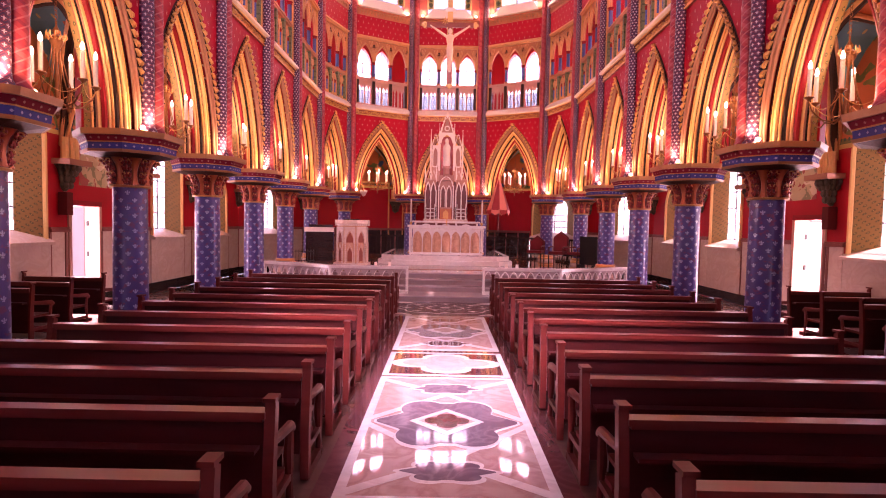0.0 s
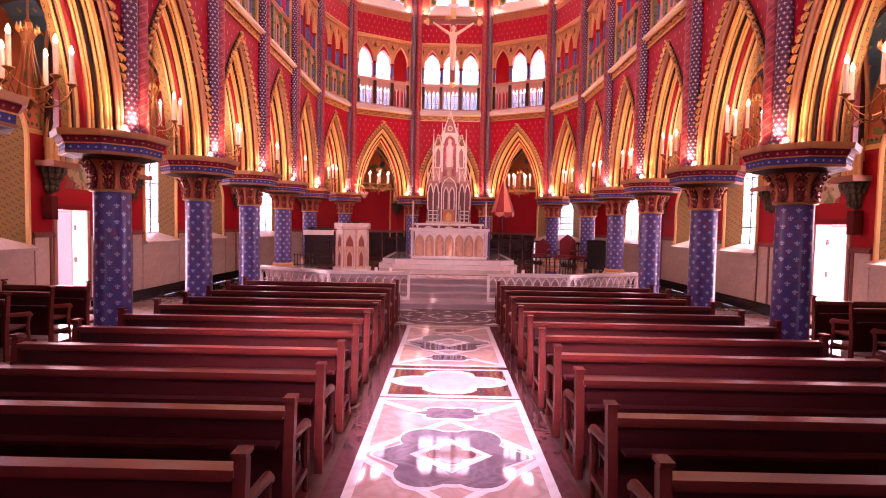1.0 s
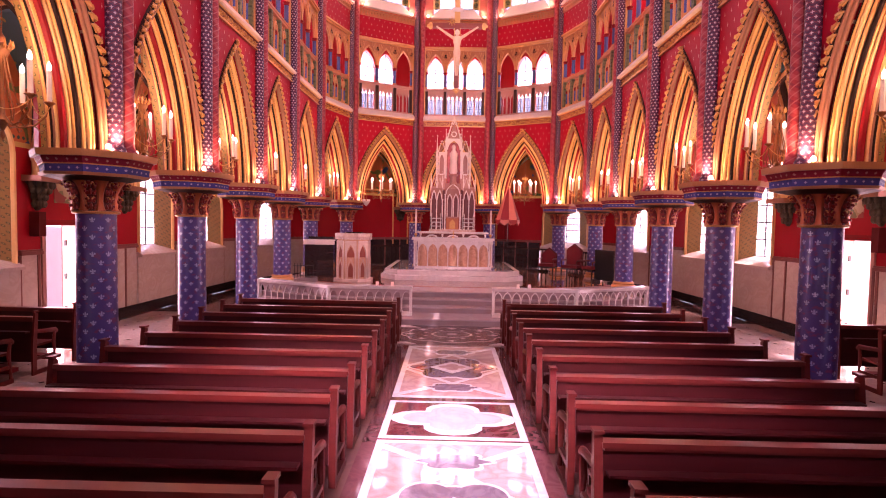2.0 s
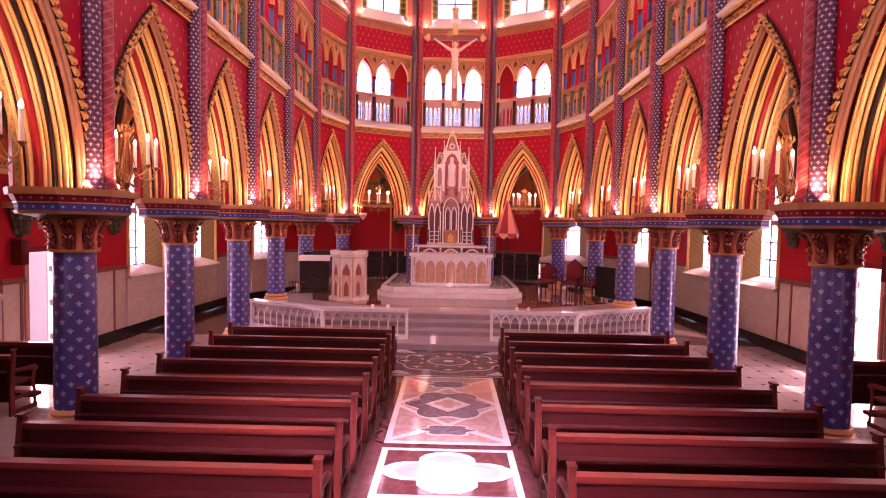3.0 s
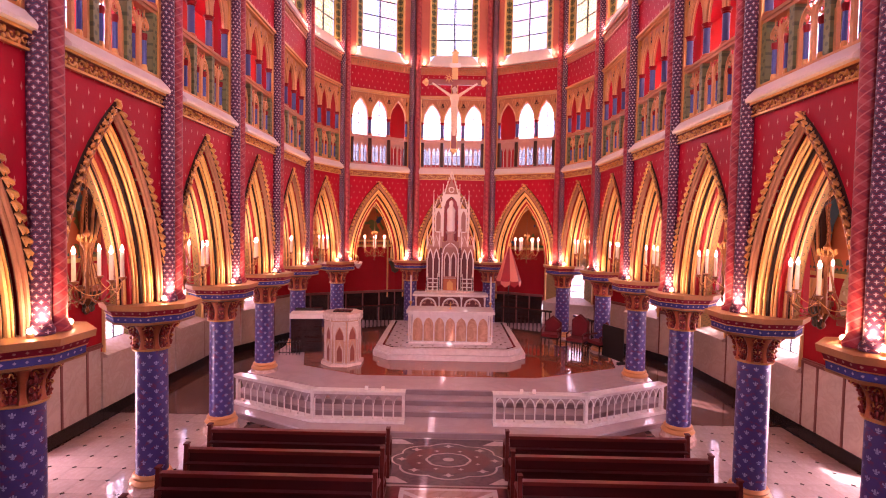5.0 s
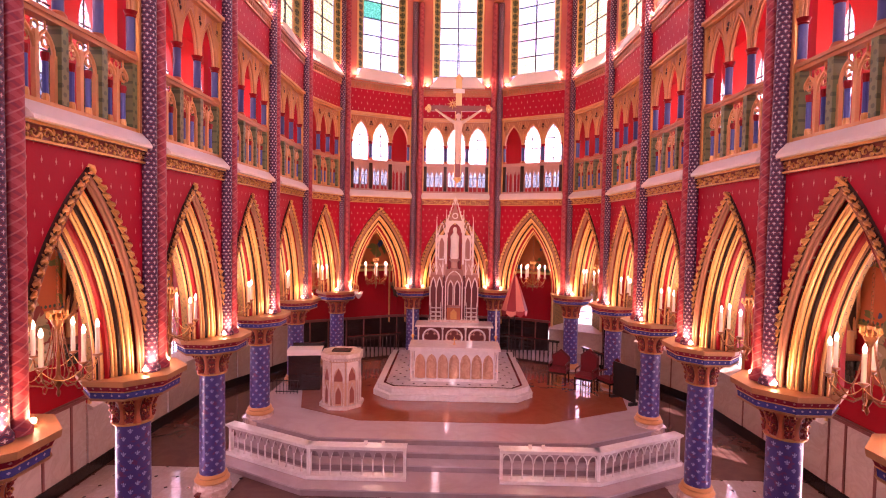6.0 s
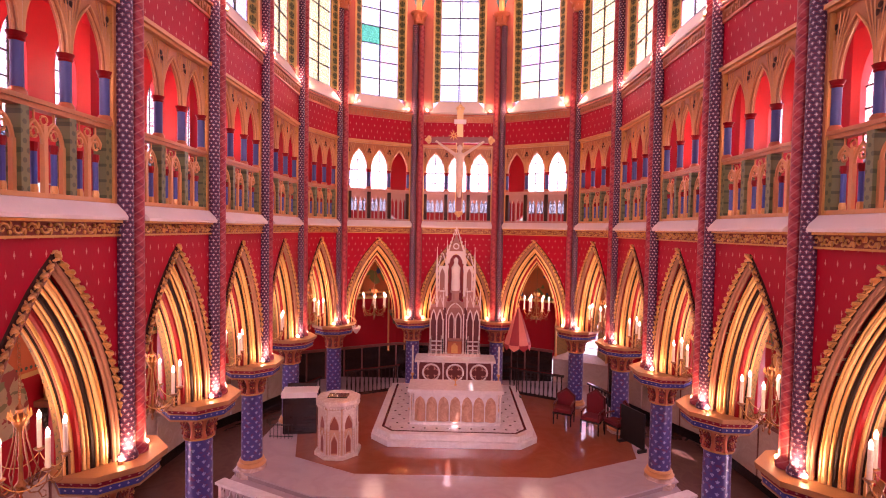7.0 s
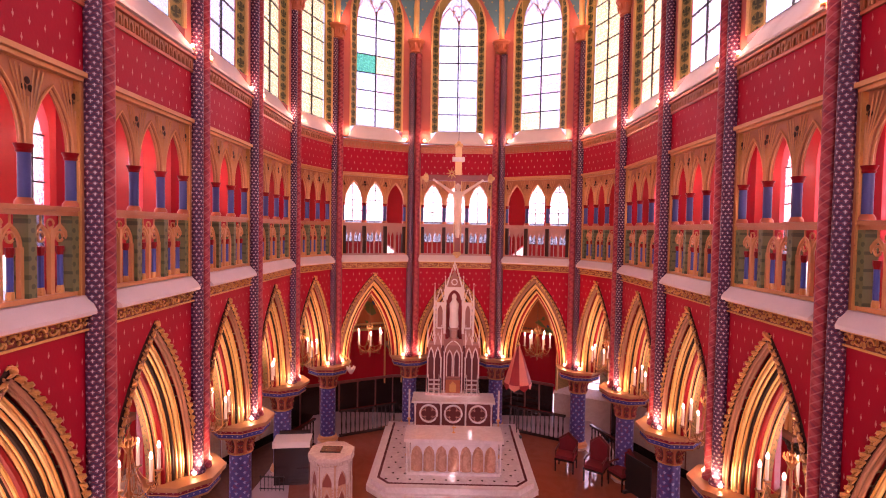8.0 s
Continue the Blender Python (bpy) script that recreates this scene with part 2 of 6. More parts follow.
# floor colour darkened to stand in for the dim light of the ambulatory
FLOOR_BASE = marble_mat("dimmed_brown_floor", (0.13, 0.06, 0.05), (0.18, 0.09, 0.07), 0.4, 1.0, 0.1, coat=0.2)
FLOOR_BROWN = marble_mat("brown_polished_floor", (0.29, 0.078, 0.036), (0.34, 0.11, 0.055), 0.4, 0.8, 0.05, coat=0.4)
FLOOR_TILE = marble_mat("rose_grey_floor_tile", (0.50, 0.40, 0.38), (0.36, 0.26, 0.24), 0.35, 1.6, 0.07, piece=0.14, coat=0.3)
FLOOR_DARK = plain("black_tile_inset", (0.02, 0.018, 0.02), 0.15)
BLACK_STONE = plain("black_stone", (0.018, 0.014, 0.014), 0.2)
# pew wood darkened for the unlit backs
WOOD_SHADED = wood_mat("shaded_mahogany", (0.052, 0.007, 0.007), (0.026, 0.003, 0.004), 0.34, 0.0, 1.6, 0.35)
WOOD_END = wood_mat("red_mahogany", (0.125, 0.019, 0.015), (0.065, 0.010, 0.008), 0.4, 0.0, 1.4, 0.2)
# same wood lightened for top rails that catch the light
WOOD_LIT_RAIL = wood_mat("lit_rail_mahogany", (0.14, 0.020, 0.015), (0.085, 0.011, 0.009), 0.3, 0.0, 1.2, 0.45)
WOOD_BLACK = wood_mat("black_stained_wood", (0.03, 0.012, 0.01), (0.012, 0.006, 0.006), 0.25)
STRIP = plain("red_brown_strip", (0.20, 0.06, 0.045), 0.4)
VELVET = plain("red_velvet", (0.15, 0.005, 0.009), 0.85, wear=0.2, scale=6)
CLOTH_RED = plain("red_silk", (0.30, 0.012, 0.014), 0.5)
CLOTH_GOLD = plain("rose_gold_silk", (0.72, 0.22, 0.16), 0.5)
IRON = plain("black_iron", (0.02, 0.018, 0.018), 0.4, metal=0.6)
LEAD = plain("lead_came", (0.025, 0.022, 0.022), 0.5, metal=0.3)
ROSE_STONE = plain("rose_brown_stone", (0.40, 0.17, 0.125), 0.45, wear=0.2, scale=4)
ALTAR_PEACH = marble_mat("peach_altar_marble", (0.66, 0.38, 0.25), (0.42, 0.18, 0.10), 0.5, 3.0, 0.25)
AMBO_STONE = marble_mat("cream_ambo_marble", (0.74, 0.60, 0.52), (0.5, 0.3, 0.22), 0.4, 3.0, 0.25)
IVORY = plain("ivory_plaster", (0.84, 0.72, 0.65), 0.5, wear=0.1)
STATUE = plain("painted_plaster", (0.70, 0.50, 0.36), 0.5, wear=0.12)
CANDLE = plain("white_candle_wax", (0.62, 0.52, 0.45), 0.5, wear=0.05)
SILVER = plain("pale_silvered_metal", (0.62, 0.52, 0.50), 0.3, metal=0.5)
SPEAKER = plain("red_speaker_paint", (0.11, 0.012, 0.012), 0.6, shine=0.15)


def outer_wall_mat():
    """Red wall with a gilt string line; above it an orange lunette with faded green and blue figures of paint."""
    m = Mat("red_and_orange_wall_paint", (0.38, 0.010, 0.014), 0.5, wear=0.12, scale=1.2, shine=0.2)
    top = m.z.gt(4.0)
    m.paint(top, (0.52, 0.14, 0.045))
    m.paint(top.min(m.noise(1.1, 3, None, 0.8).gt(0.56)), (0.16, 0.17, 0.05))
    m.paint(top.min(m.noise(1.7, 2, None, 0.6).gt(0.64)), (0.05, 0.09, 0.20))
    m.paint((m.z - 4.0).abs().lt(0.05), (0.60, 0.38, 0.12))
    a, b = cells(m.x, m.z, 0.12, 0.12)
    return m.paint(oval(a, b, 0, 0, 0.3, 0.3).min((m.z - 4.14).abs().lt(0.06)), (0.05, 0.10, 0.07)).done()


def mural_mat():
    m = Mat("faded_mural_paint", (0.46, 0.36, 0.20), 0.6, wear=0.2, scale=2)
    n = m.noise(2.2, 3, None, 1.2)
    m.paint(n.gt(0.53), (0.20, 0.20, 0.09))
    m.paint(m.noise(3.1, 2, None, 0.8).gt(0.58), (0.30, 0.06, 0.04))
    return m.paint(m.noise(1.7, 2, None, 0.5).gt(0.6), (0.62, 0.52, 0.36)).done()


CHANDELIER = plain("dark_bronze_gilding", (0.30, 0.12, 0.045), 0.3, metal=0.7, wear=0.2, scale=5)
MURAL = mural_mat()
OUTER_WALL = outer_wall_mat()
PANE = glass_mat("clear_leaded_glass", (0.95, 0.96, 1.0))
PANE_WARM = glass_mat("pale_yellow_glass", (0.97, 0.90, 0.60))
PANE_GREEN = glass_mat("green_glass", (0.22, 0.72, 0.55))
PANE_GOLD = glass_mat("yellow_glass", (0.97, 0.88, 0.66))
PANE_ROSE = glass_mat("rose_glass", (1.0, 0.84, 0.9))
PANE_BLUISH = glass_mat("pale_blue_glass", (0.80, 0.90, 1.0))
PANE_BLUE = glass_mat("blue_stained_glass", (0.34, 0.40, 0.46))
FLAME = glow_mat("candle_bulb_light", (1.0, 0.80, 0.55), 9)
BULB = glow_mat("warm_floodlight", (1.0, 0.72, 0.36), 22)

# ------------------------------------------------------------------ geometry helpers


class Geo:
    """Collects faces for one mesh."""

    def __init__(self, smooth=False):
        self.v, self.f, self.smooth = [], [], smooth

    def add(self, verts, faces):
        o = len(self.v)
        self.v += [tuple(p) for p in verts]
        self.f += [tuple(i + o for i in f) for f in faces]
        return self

    def box(self, x0, x1, y0, y1, z0, z1):
        return self.add([(x, y, z) for z in (z0, z1) for y in (y0, y1) for x in (x0, x1)],
                        [(0, 2, 3, 1), (4, 5, 7, 6), (0, 1, 5, 4), (2, 6, 7, 3), (0, 4, 6, 2), (1, 3, 7, 5)])

    def slab(self, outline, z0, z1):
        """A flat plate over an outline in x and y."""
        n = len(outline)
        return self.add([(x, y, z0) for x, y in outline] + [(x, y, z1) for x, y in outline],
                        [tuple(range(n))[::-1], tuple(range(n, 2 * n))] + [(i, (i + 1) % n, n + (i + 1) % n, n + i) for i in range(n)])

    def upright(self, outline, y0, y1):
        """A plate over an outline in x and z."""
        n = len(outline)
        return self.add([(x, y0, z) for x, z in outline] + [(x, y1, z) for x, z in outline],
                        [tuple(range(n)), tuple(range(n, 2 * n))[::-1]] + [(i, n + i, n + (i + 1) % n, (i + 1) % n) for i in range(n)])

    def lathe(self, profile, seg=12, at=(0, 0, 0), squash=(1, 1), turn=0.0):
        vs = [(at[0] + r * squash[0] * math.cos(turn + 2 * math.pi * k / seg), at[1] + r * squash[1] * math.sin(turn + 2 * math.pi * k / seg), at[2] + z)
              for r, z in profile for k in range(seg)]
        fs = [(i * seg + k, i * seg + (k + 1) % seg, (i + 1) * seg + (k + 1) % seg, (i + 1) * seg + k) for i in range(len(profile) - 1) for k in range(seg)]
        fs += [tuple(range(seg))[::-1], tuple(range((len(profile) - 1) * seg, len(profile) * seg))]
        return self.add(vs, fs)

    def tube(self, path, r, seg=6):
        """A round bar along a path; r may be a list."""
        pts = [Vector(p) for p in path]
        vs = []
        for i, p in enumerate(pts):
            d = (pts[min(i + 1, len(pts) - 1)] - pts[max(i - 1, 0)]).normalized()
            side = d.cross(Vector((0.31, 0.17, 0.93)) if abs(d.z) < 0.95 else Vector((1, 0, 0))).normalized()
            up = d.cross(side)
            rr = r[i] if isinstance(r, (list, tuple)) else r
            vs += [p + side * rr * math.cos(2 * math.pi * k / seg) + up * rr * math.sin(2 * math.pi * k / seg) for k in range(seg)]
        n = len(pts)
        fs = [(i * seg + k, i * seg + (k + 1) % seg, (i + 1) * seg + (k + 1) % seg, (i + 1) * seg + k) for i in range(n - 1) for k in range(seg)]
        return self.add(vs, fs + [tuple(range(seg)), tuple(range((n - 1) * seg, n * seg))])

    def sweep(self, path, profile, closed=True):
        """path: (x, z, ox, oz) with the outward way in the upright plane; profile: (out, y)."""
        n, m = len(path), len(profile)
        vs = [(x + ox * a, b, z + oz * a) for x, z, ox, oz in path for a, b in profile]
        fs = [(i * m + k, i * m + (k + 1) % m, (i + 1) * m + (k + 1) % m, (i + 1) * m + k) for i in range(n - 1) for k in range(m if closed else m - 1)]
        return self.add(vs, fs + ([tuple(range(m)), tuple(range((n - 1) * m, n * m))] if closed else []))

    def blob(self, c, r, seg=6):
        rx, ry, rz = r if isinstance(r, (list, tuple)) else (r, r, r)
        prof = [(0.05, -1), (0.75, -0.65), (1, 0), (0.75, 0.65), (0.05, 1)]
        return self.add([(c[0] + rx * p * math.cos(2 * math.pi * k / seg), c[1] + ry * p * math.sin(2 * math.pi * k / seg), c[2] + rz * q) for p, q in prof for k in range(seg)],
                        [(i * seg + k, i * seg + (k + 1) % seg, (i + 1) * seg + (k + 1) % seg, (i + 1) * seg + k) for i in range(4) for k in range(seg)])

    def moved(self, m):
        self.v = [tuple(m @ Vector(p)) for p in self.v]
        return self

    def join(self, other):
        return self.add(other.v, other.f)

    def mesh(self, name, material):
        me = bpy.data.meshes.new(name)
        me.from_pydata(self.v, [], self.f)
        bm = bmesh.new()
        bm.from_mesh(me)
        bmesh.ops.recalc_face_normals(bm, faces=bm.faces)
        bm.to_mesh(me)
        bm.free()
        if self.smooth:
            me.polygons.foreach_set("use_smooth", [True] * len(me.polygons))
            me.set_sharp_from_angle(angle=radians(38))
        me.materials.append(material)
        return me


def part(name, geo, material, parent, label="", at=None):
    """Links a mesh as one object under a thing or a part."""
    ob = new(name, geo.mesh(name, material) if isinstance(geo, Geo) else geo)
    ob.parent = parent
    if at is not None:
        ob.matrix_basis = at if isinstance(at, Matrix) else Matrix.Translation(at)
    return tagged(ob, label=label)


def thing(name, label, category, m=None, group="", kind="", geo=None, material=None):
    ob = new(name, geo.mesh(name, material) if geo else None)
    if m is not None:
        ob.matrix_basis = m
    return tagged(ob, label=label, category=category, group=group, kind=kind)


def pointed(a, h, z0=0.0, steps=9, cx=0.0, inset=0.0):
    """A pointed arch of half-width a and height h, drawn inset inside: rows of x, z and the outward way, from the left foot over the tip to the right foot."""
    R = (a * a + h * h) / (2 * a)
    c, r = R - a, R - inset
    top = math.acos(c / r)
    left = [(c - r * math.cos(top * i / steps), r * math.sin(top * i / steps), -math.cos(top * i / steps), math.sin(top * i / steps)) for i in range(steps + 1)]
    right = [(-x, z, -ox, oz) for x, z, ox, oz in left[::-1]]
    tip = (0, left[-1][1], 0, 1.0 / max(left[-1][3], 0.3))
    rows = left[:-1] + [tip] + right[1:]
    return [(cx + x, z0 + z, ox, oz) for x, z, ox, oz in rows]


def arch_plate(g, x0, x1, z0, z1, arches, y0, y1, steps=7):
    """An upright plate from x0 to x1 and z0 to z1 with pointed openings (centre, half-width, foot, spring, height)."""
    edges = [(x0, z0)]
    for cx, a, foot, spring, h in arches:
        pts = [(x, z) for x, z, _, _ in pointed(a, h, spring, steps, cx)]
        if foot <= z0:
            edges += [(cx - a, z0)] + pts + [(cx + a, z0)]
        else:
            edges += [(cx - a, foot)] + pts + [(cx + a, foot)]
    edges += [(x1, z0)]
    for (xa, za), (xb, zb) in zip(edges, edges[1:]):
        if xb - xa > 1e-5:
            for y in (y0, y1):
                g.add([(xa, y, za), (xb, y, zb), (xb, y, z1), (xa, y, z1)], [(0, 1, 2, 3)])
        g.add([(xa, y0, za), (xb, y0, zb), (xb, y1, zb), (xa, y1, za)], [(0, 1, 2, 3)])
    for cx, a, foot, spring, h in arches:
        if foot > z0:
            for y in (y0, y1):
                g.add([(cx - a, y, z0), (cx + a, y, z0), (cx + a, y, foot), (cx - a, y, foot)], [(0, 1, 2, 3)])
    g.add([(x0, y0, z1), (x1, y0, z1), (x1, y1, z1), (x0, y1, z1)], [(0, 1, 2, 3)])
    for x in (x0, x1):
        g.add([(x, y0, z0), (x, y1, z0), (x, y1, z1), (x, y0, z1)], [(0, 1, 2, 3)])
    return g


def ring(r, y0, k=6, squash=1.0):
    return [(r * math.cos(2 * math.pi * i / k), y0 + squash * r * math.sin(2 * math.pi * i / k)) for i in range(k)]


# ------------------------------------------------------------------ the plan
PITCH = 2.85
Y_APSE = 17.515
left_nodes = [(-5.05, Y_APSE - PITCH * k) for k in range(8, 0, -1)] + [(-5.05, Y_APSE), (-5.0, 20.55), (-4.2, 22.75), (-1.58, 24.15)]
NODES = left_nodes + [(-x, y) for x, y in left_nodes[::-1]]
outer_left = [(-8.55, Y_APSE - PITCH * k) for k in range(8, 0, -1)] + [(-8.55, 17.6), (-8.4, 21.2), (-6.8, 24.9), (-2.6, 27.2)]
OUTER = outer_left + [(-x, y) for x, y in outer_left[::-1]]
N = len(NODES)
Z_IMPOST, Z_BAND, Z_LEDGE, Z_RAIL, Z_SPRING, Z_FRAME, Z_CORNICE, Z_SILL, Z_GLASS, Z_CAP, Z_HEAD = 3.53, 6.86, 7.08, 8.5, 9.2, 10.14, 11.12, 11.5, 11.95, 14.75, 15.75
GALLERY_DEPTH = 2.4
RISE = 0.165


def glass_half(W):
    """Half the breadth of the glass in a clerestory window."""
    return min(W / 2 - 0.24, 0.98) - 0.27


def facet(p, q):
    """The pose of a bay: x along the wall, y away from the nave, its middle at the origin."""
    u = Vector((q[0] - p[0], q[1] - p[1], 0)).normalized()
    m = Matrix.Identity(4)
    m.col[0], m.col[1] = (u.x, u.y, 0, 0), (-u.y, u.x, 0, 0)
    m.col[3] = ((p[0] + q[0]) / 2, (p[1] + q[1]) / 2, 0, 1)
    return m


def node_pose(i):
    """The pose of a pier: y away from the nave along the bisector."""
    def way(a, b):
        return Vector((NODES[b][0] - NODES[a][0], NODES[b][1] - NODES[a][1], 0)).normalized()
    u = (way(max(i - 1, 0), max(i, 1)) + way(min(i, N - 2), min(i + 1, N - 1))).normalized()
    m = Matrix.Identity(4)
    m.col[0], m.col[1] = (u.x, u.y, 0, 0), (-u.y, u.x, 0, 0)
    m.col[3] = (*NODES[i], 0, 1)
    return m


# ------------------------------------------------------------------ the bays of the nave wall
# painted rolls of the arch from the hood inwards: breadth, colour, setback
ORDERS = []
along = 0.0
for broad, mat, back in ((0.052, HOOD, -0.02), (0.050, HOOD, -0.02), (0.026, ARCH_DARK, 0.012), (0.030, GOLD, 0), (0.010, ARCH_DARK, 0.008), (0.050, OCHRE, -0.004), (0.014, BROWN, 0.008),
                         (0.042, GOLD, 0), (0.058, ARCH_DARK, 0.01), (0.038, GOLD, 0), (0.010, ARCH_DARK, 0.008), (0.040, OCHRE, 0), (0.078, RED_GLOSS, 0.008), (0.022, GOLD, 0),
                         (0.040, OCHRE, 0), (0.036, ARCH_DARK, 0.01), (0.030, GOLD, 0)):
    s = (along + broad / 2) / 0.62
    ORDERS.append((0.02 + 0.50 * s + back * 0.6, 0.0 + 0.45 * s + back, broad * 0.62, mat))
    along += broad


def build_bay(W, m, lancets, reach):
    bay = thing("nave_wall_bay", "red lily-painted chapel wall bay with gilded arch", "wall", m, kind="structure")
    H = W / 2
    a0, h0 = H - 0.19, 3.04
    g = Geo()
    arch_plate(g, -H, H, Z_IMPOST, Z_BAND, [(0, a0, 0, Z_IMPOST, h0 - 0.06)], 0, 0.22, 10)
    part("lower_wall", g, RED, bay)
    # stepped wall core behind the mouldings
    R0 = (a0 * a0 + h0 * h0) / (2 * a0)
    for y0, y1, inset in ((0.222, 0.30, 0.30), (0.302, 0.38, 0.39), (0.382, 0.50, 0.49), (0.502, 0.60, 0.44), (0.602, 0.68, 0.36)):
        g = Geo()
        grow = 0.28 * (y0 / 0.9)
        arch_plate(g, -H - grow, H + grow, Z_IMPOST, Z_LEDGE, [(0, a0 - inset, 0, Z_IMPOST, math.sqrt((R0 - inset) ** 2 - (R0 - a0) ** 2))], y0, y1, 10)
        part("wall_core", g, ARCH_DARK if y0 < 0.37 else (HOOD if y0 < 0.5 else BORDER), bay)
    for inset, y, r, mat in ORDERS:
        g = Geo(True)
        g.sweep(pointed(a0, h0, Z_IMPOST, 12, 0, inset), ring(r, y, 8, 1.1))
        part("arch_moulding", g, mat, bay)
    g = Geo(True)
    path = pointed(a0 + 0.03, h0 + 0.03, Z_IMPOST, 24)
    for i, (x, z, ox, oz) in enumerate(path):
        if z > Z_IMPOST + 0.5:
            s = 1.0 + 0.16 * math.sin(i * 2.7)
            tx, tz = (-oz, ox) if x > 0 else (oz, -ox)

            def at(out, up, y):
                return (x + ox * out - tx * up, y, z + oz * out - tz * up)
            # a leaf that springs from the hood and curls up and over, with two side lobes
            g.tube([at(-0.015, -0.055, -0.02), at(0.012, -0.03, -0.05), at(0.04 * s, 0.01, -0.062), at(0.055 * s, 0.045, -0.055), at(0.036 * s, 0.066, -0.045)], [0.014, 0.028, 0.034 * s, 0.022, 0.008], 5)
            g.tube([at(-0.01, -0.04, -0.03), at(-0.008, 0.022, -0.06), at(-0.016, 0.06, -0.055)], [0.012, 0.024, 0.008], 5)
            g.tube([at(0.02, -0.05, -0.02), at(0.045, -0.045, -0.035), at(0.056, -0.066, -0.02)], [0.010, 0.018, 0.007], 5)
    g.blob((0, -0.04, Z_IMPOST + h0 + 0.08), (0.03, 0.03, 0.06), 6)
    part("crocket_ground", Geo(True).sweep(pointed(a0 + 0.055, h0 + 0.055, Z_IMPOST, 12), ring(0.06, 0.0, 6, 0.4)), BROWN, bay)
    part("leaf_crockets", g, GILT, bay, "gilded leaf crockets along the arch")
    # carved band and sloping ledge
    g = Geo()
    E = H - 0.17
    g.box(-E, E, -0.05, 0.2, Z_BAND, Z_BAND + 0.025).box(-E, E, -0.02, 0.2, Z_BAND + 0.025, Z_LEDGE - 0.02).box(-E, E, -0.08, 0.2, Z_LEDGE - 0.02, Z_LEDGE + 0.01)
    part("carved_band", g, BAND_GROUND, bay)
    g = Geo()
    g.box(-E, E, -0.07, -0.051, Z_BAND, Z_BAND + 0.03).box(-E, E, -0.1, -0.081, Z_LEDGE - 0.025, Z_LEDGE + 0.01)
    part("band_fillet", g, GOLD, bay)
    g = Geo(True)
    k = round(2 * E / 0.2)
    zc = (Z_BAND + Z_LEDGE) / 2
    for i in range(k):
        x, up = -E + (i + 0.5) * 2 * E / k, (-1) ** i
        g.tube([(x + (0.075 - 0.007 * q) * math.cos(0.75 * q) , -0.045, zc + up * (0.07 - 0.0065 * q) * math.sin(0.75 * q)) for q in range(10)], [0.02 - 0.0012 * q for q in range(10)], 5)
        g.blob((x + 0.1, -0.045, zc + up * 0.035), (0.025, 0.022, 0.045), 5)
        g.blob((x + 0.1, -0.04, zc - up * 0.045), (0.03, 0.02, 0.028), 5)
    part("scroll_carving", g, GOLD, bay)
    g = Geo()
    prof = [(-0.2, Z_LEDGE + 0.014), (-0.2, Z_LEDGE + 0.06), (-0.02, Z_LEDGE + 0.25), (0.4, Z_LEDGE + 0.25), (0.4, Z_LEDGE + 0.014)]
    n = len(prof)
    xs = [H - 0.27, H - 0.26, H - 0.16, H - 0.02, H - 0.02]
    g.add([(s * xx, y, z) for s in (-1, 1) for (y, z), xx in zip(prof, xs)], [tuple(range(n)), tuple(range(n, 2 * n))[::-1]] + [(i, (i + 1) % n, n + (i + 1) % n, n + i) for i in range(n)])
    part("gallery_ledge", g, WHITESTONE, bay, "pale sloping ledge")
    # gallery storey: side jambs, gold frame, tracery head
    zo = Z_LEDGE + 0.254
    o = H - 0.2
    g = Geo()
    g.box(-H, -o, 0, 0.3, zo, Z_FRAME + 0.08).box(o, H, 0, 0.3, zo, Z_FRAME + 0.08)
    part("gallery_jamb", g, RED, bay)
    for s in (-1, 1):
        part("opening_frame", Geo().box(*sorted((s * (o - 0.012), s * (o + 0.035))), -0.05, 0.05, zo, Z_FRAME + 0.05), OCHRE, bay)
        part("opening_jamb", Geo().box(*sorted((s * (o - 0.06), s * (o - 0.013))), -0.01, 0.08, zo, Z_FRAME), TRACERY, bay)
        part("jamb_fillet", Geo().box(*sorted((s * (o - 0.09), s * (o - 0.061))), 0.0, 0.08, zo, Z_FRAME), GOLD, bay)
    g = Geo()
    g.box(-o - 0.035, o + 0.035, -0.075, 0.12, Z_FRAME + 0.054, Z_FRAME + 0.12).box(-o + 0.034, o - 0.034, -0.02, 0.2, Z_FRAME + 0.0, Z_FRAME + 0.05)
    part("lintel", g, RIB, bay)
    w = (o - 0.1) * 2
    aw = w / 3
    g = Geo()
    arches = [(-w / 2 + aw * (k + 0.5), aw / 2 - 0.05, 0, Z_SPRING, 0.76) for k in range(3)]
    arch_plate(g, -w / 2, w / 2, Z_SPRING, Z_FRAME - 0.004, arches, 0.07, 0.15, 7)
    part("tracery_head", g, TRACERY, bay)
    for k in range(3):
        g = Geo(True)
        for inset, y, r in ((-0.012, 0.055, 0.016), (0.022, 0.09, 0.014)):
            g.sweep(pointed(aw / 2 - 0.05, 0.76, Z_SPRING, 7, -w / 2 + aw * (k + 0.5), inset), ring(r, y, 6))
        part("arch_rib", g, RIB, bay)
    for k in range(4):
        x = -w / 2 + aw * k
        g = Geo(True)
        g.tube([(x, 0.055, Z_SPRING), (x, 0.055, Z_SPRING + 0.55)], 0.018, 6)
        for s in (-1, 1):
            if -w / 2 - 0.01 < x + s * 0.1 < w / 2 + 0.01:
                for f in (0.45, 0.8, 1.15):
                    g.tube([(x + s * 0.018 * f, 0.05, Z_SPRING), (x + s * 0.05 * f, 0.045, Z_SPRING + 0.28), (x + s * 0.125 * f, 0.05, Z_SPRING + 0.57), (x + s * 0.21 * f, 0.058, Z_SPRING + 0.9)], 0.011, 4)
        part("fan_rib", g, RIB, bay)
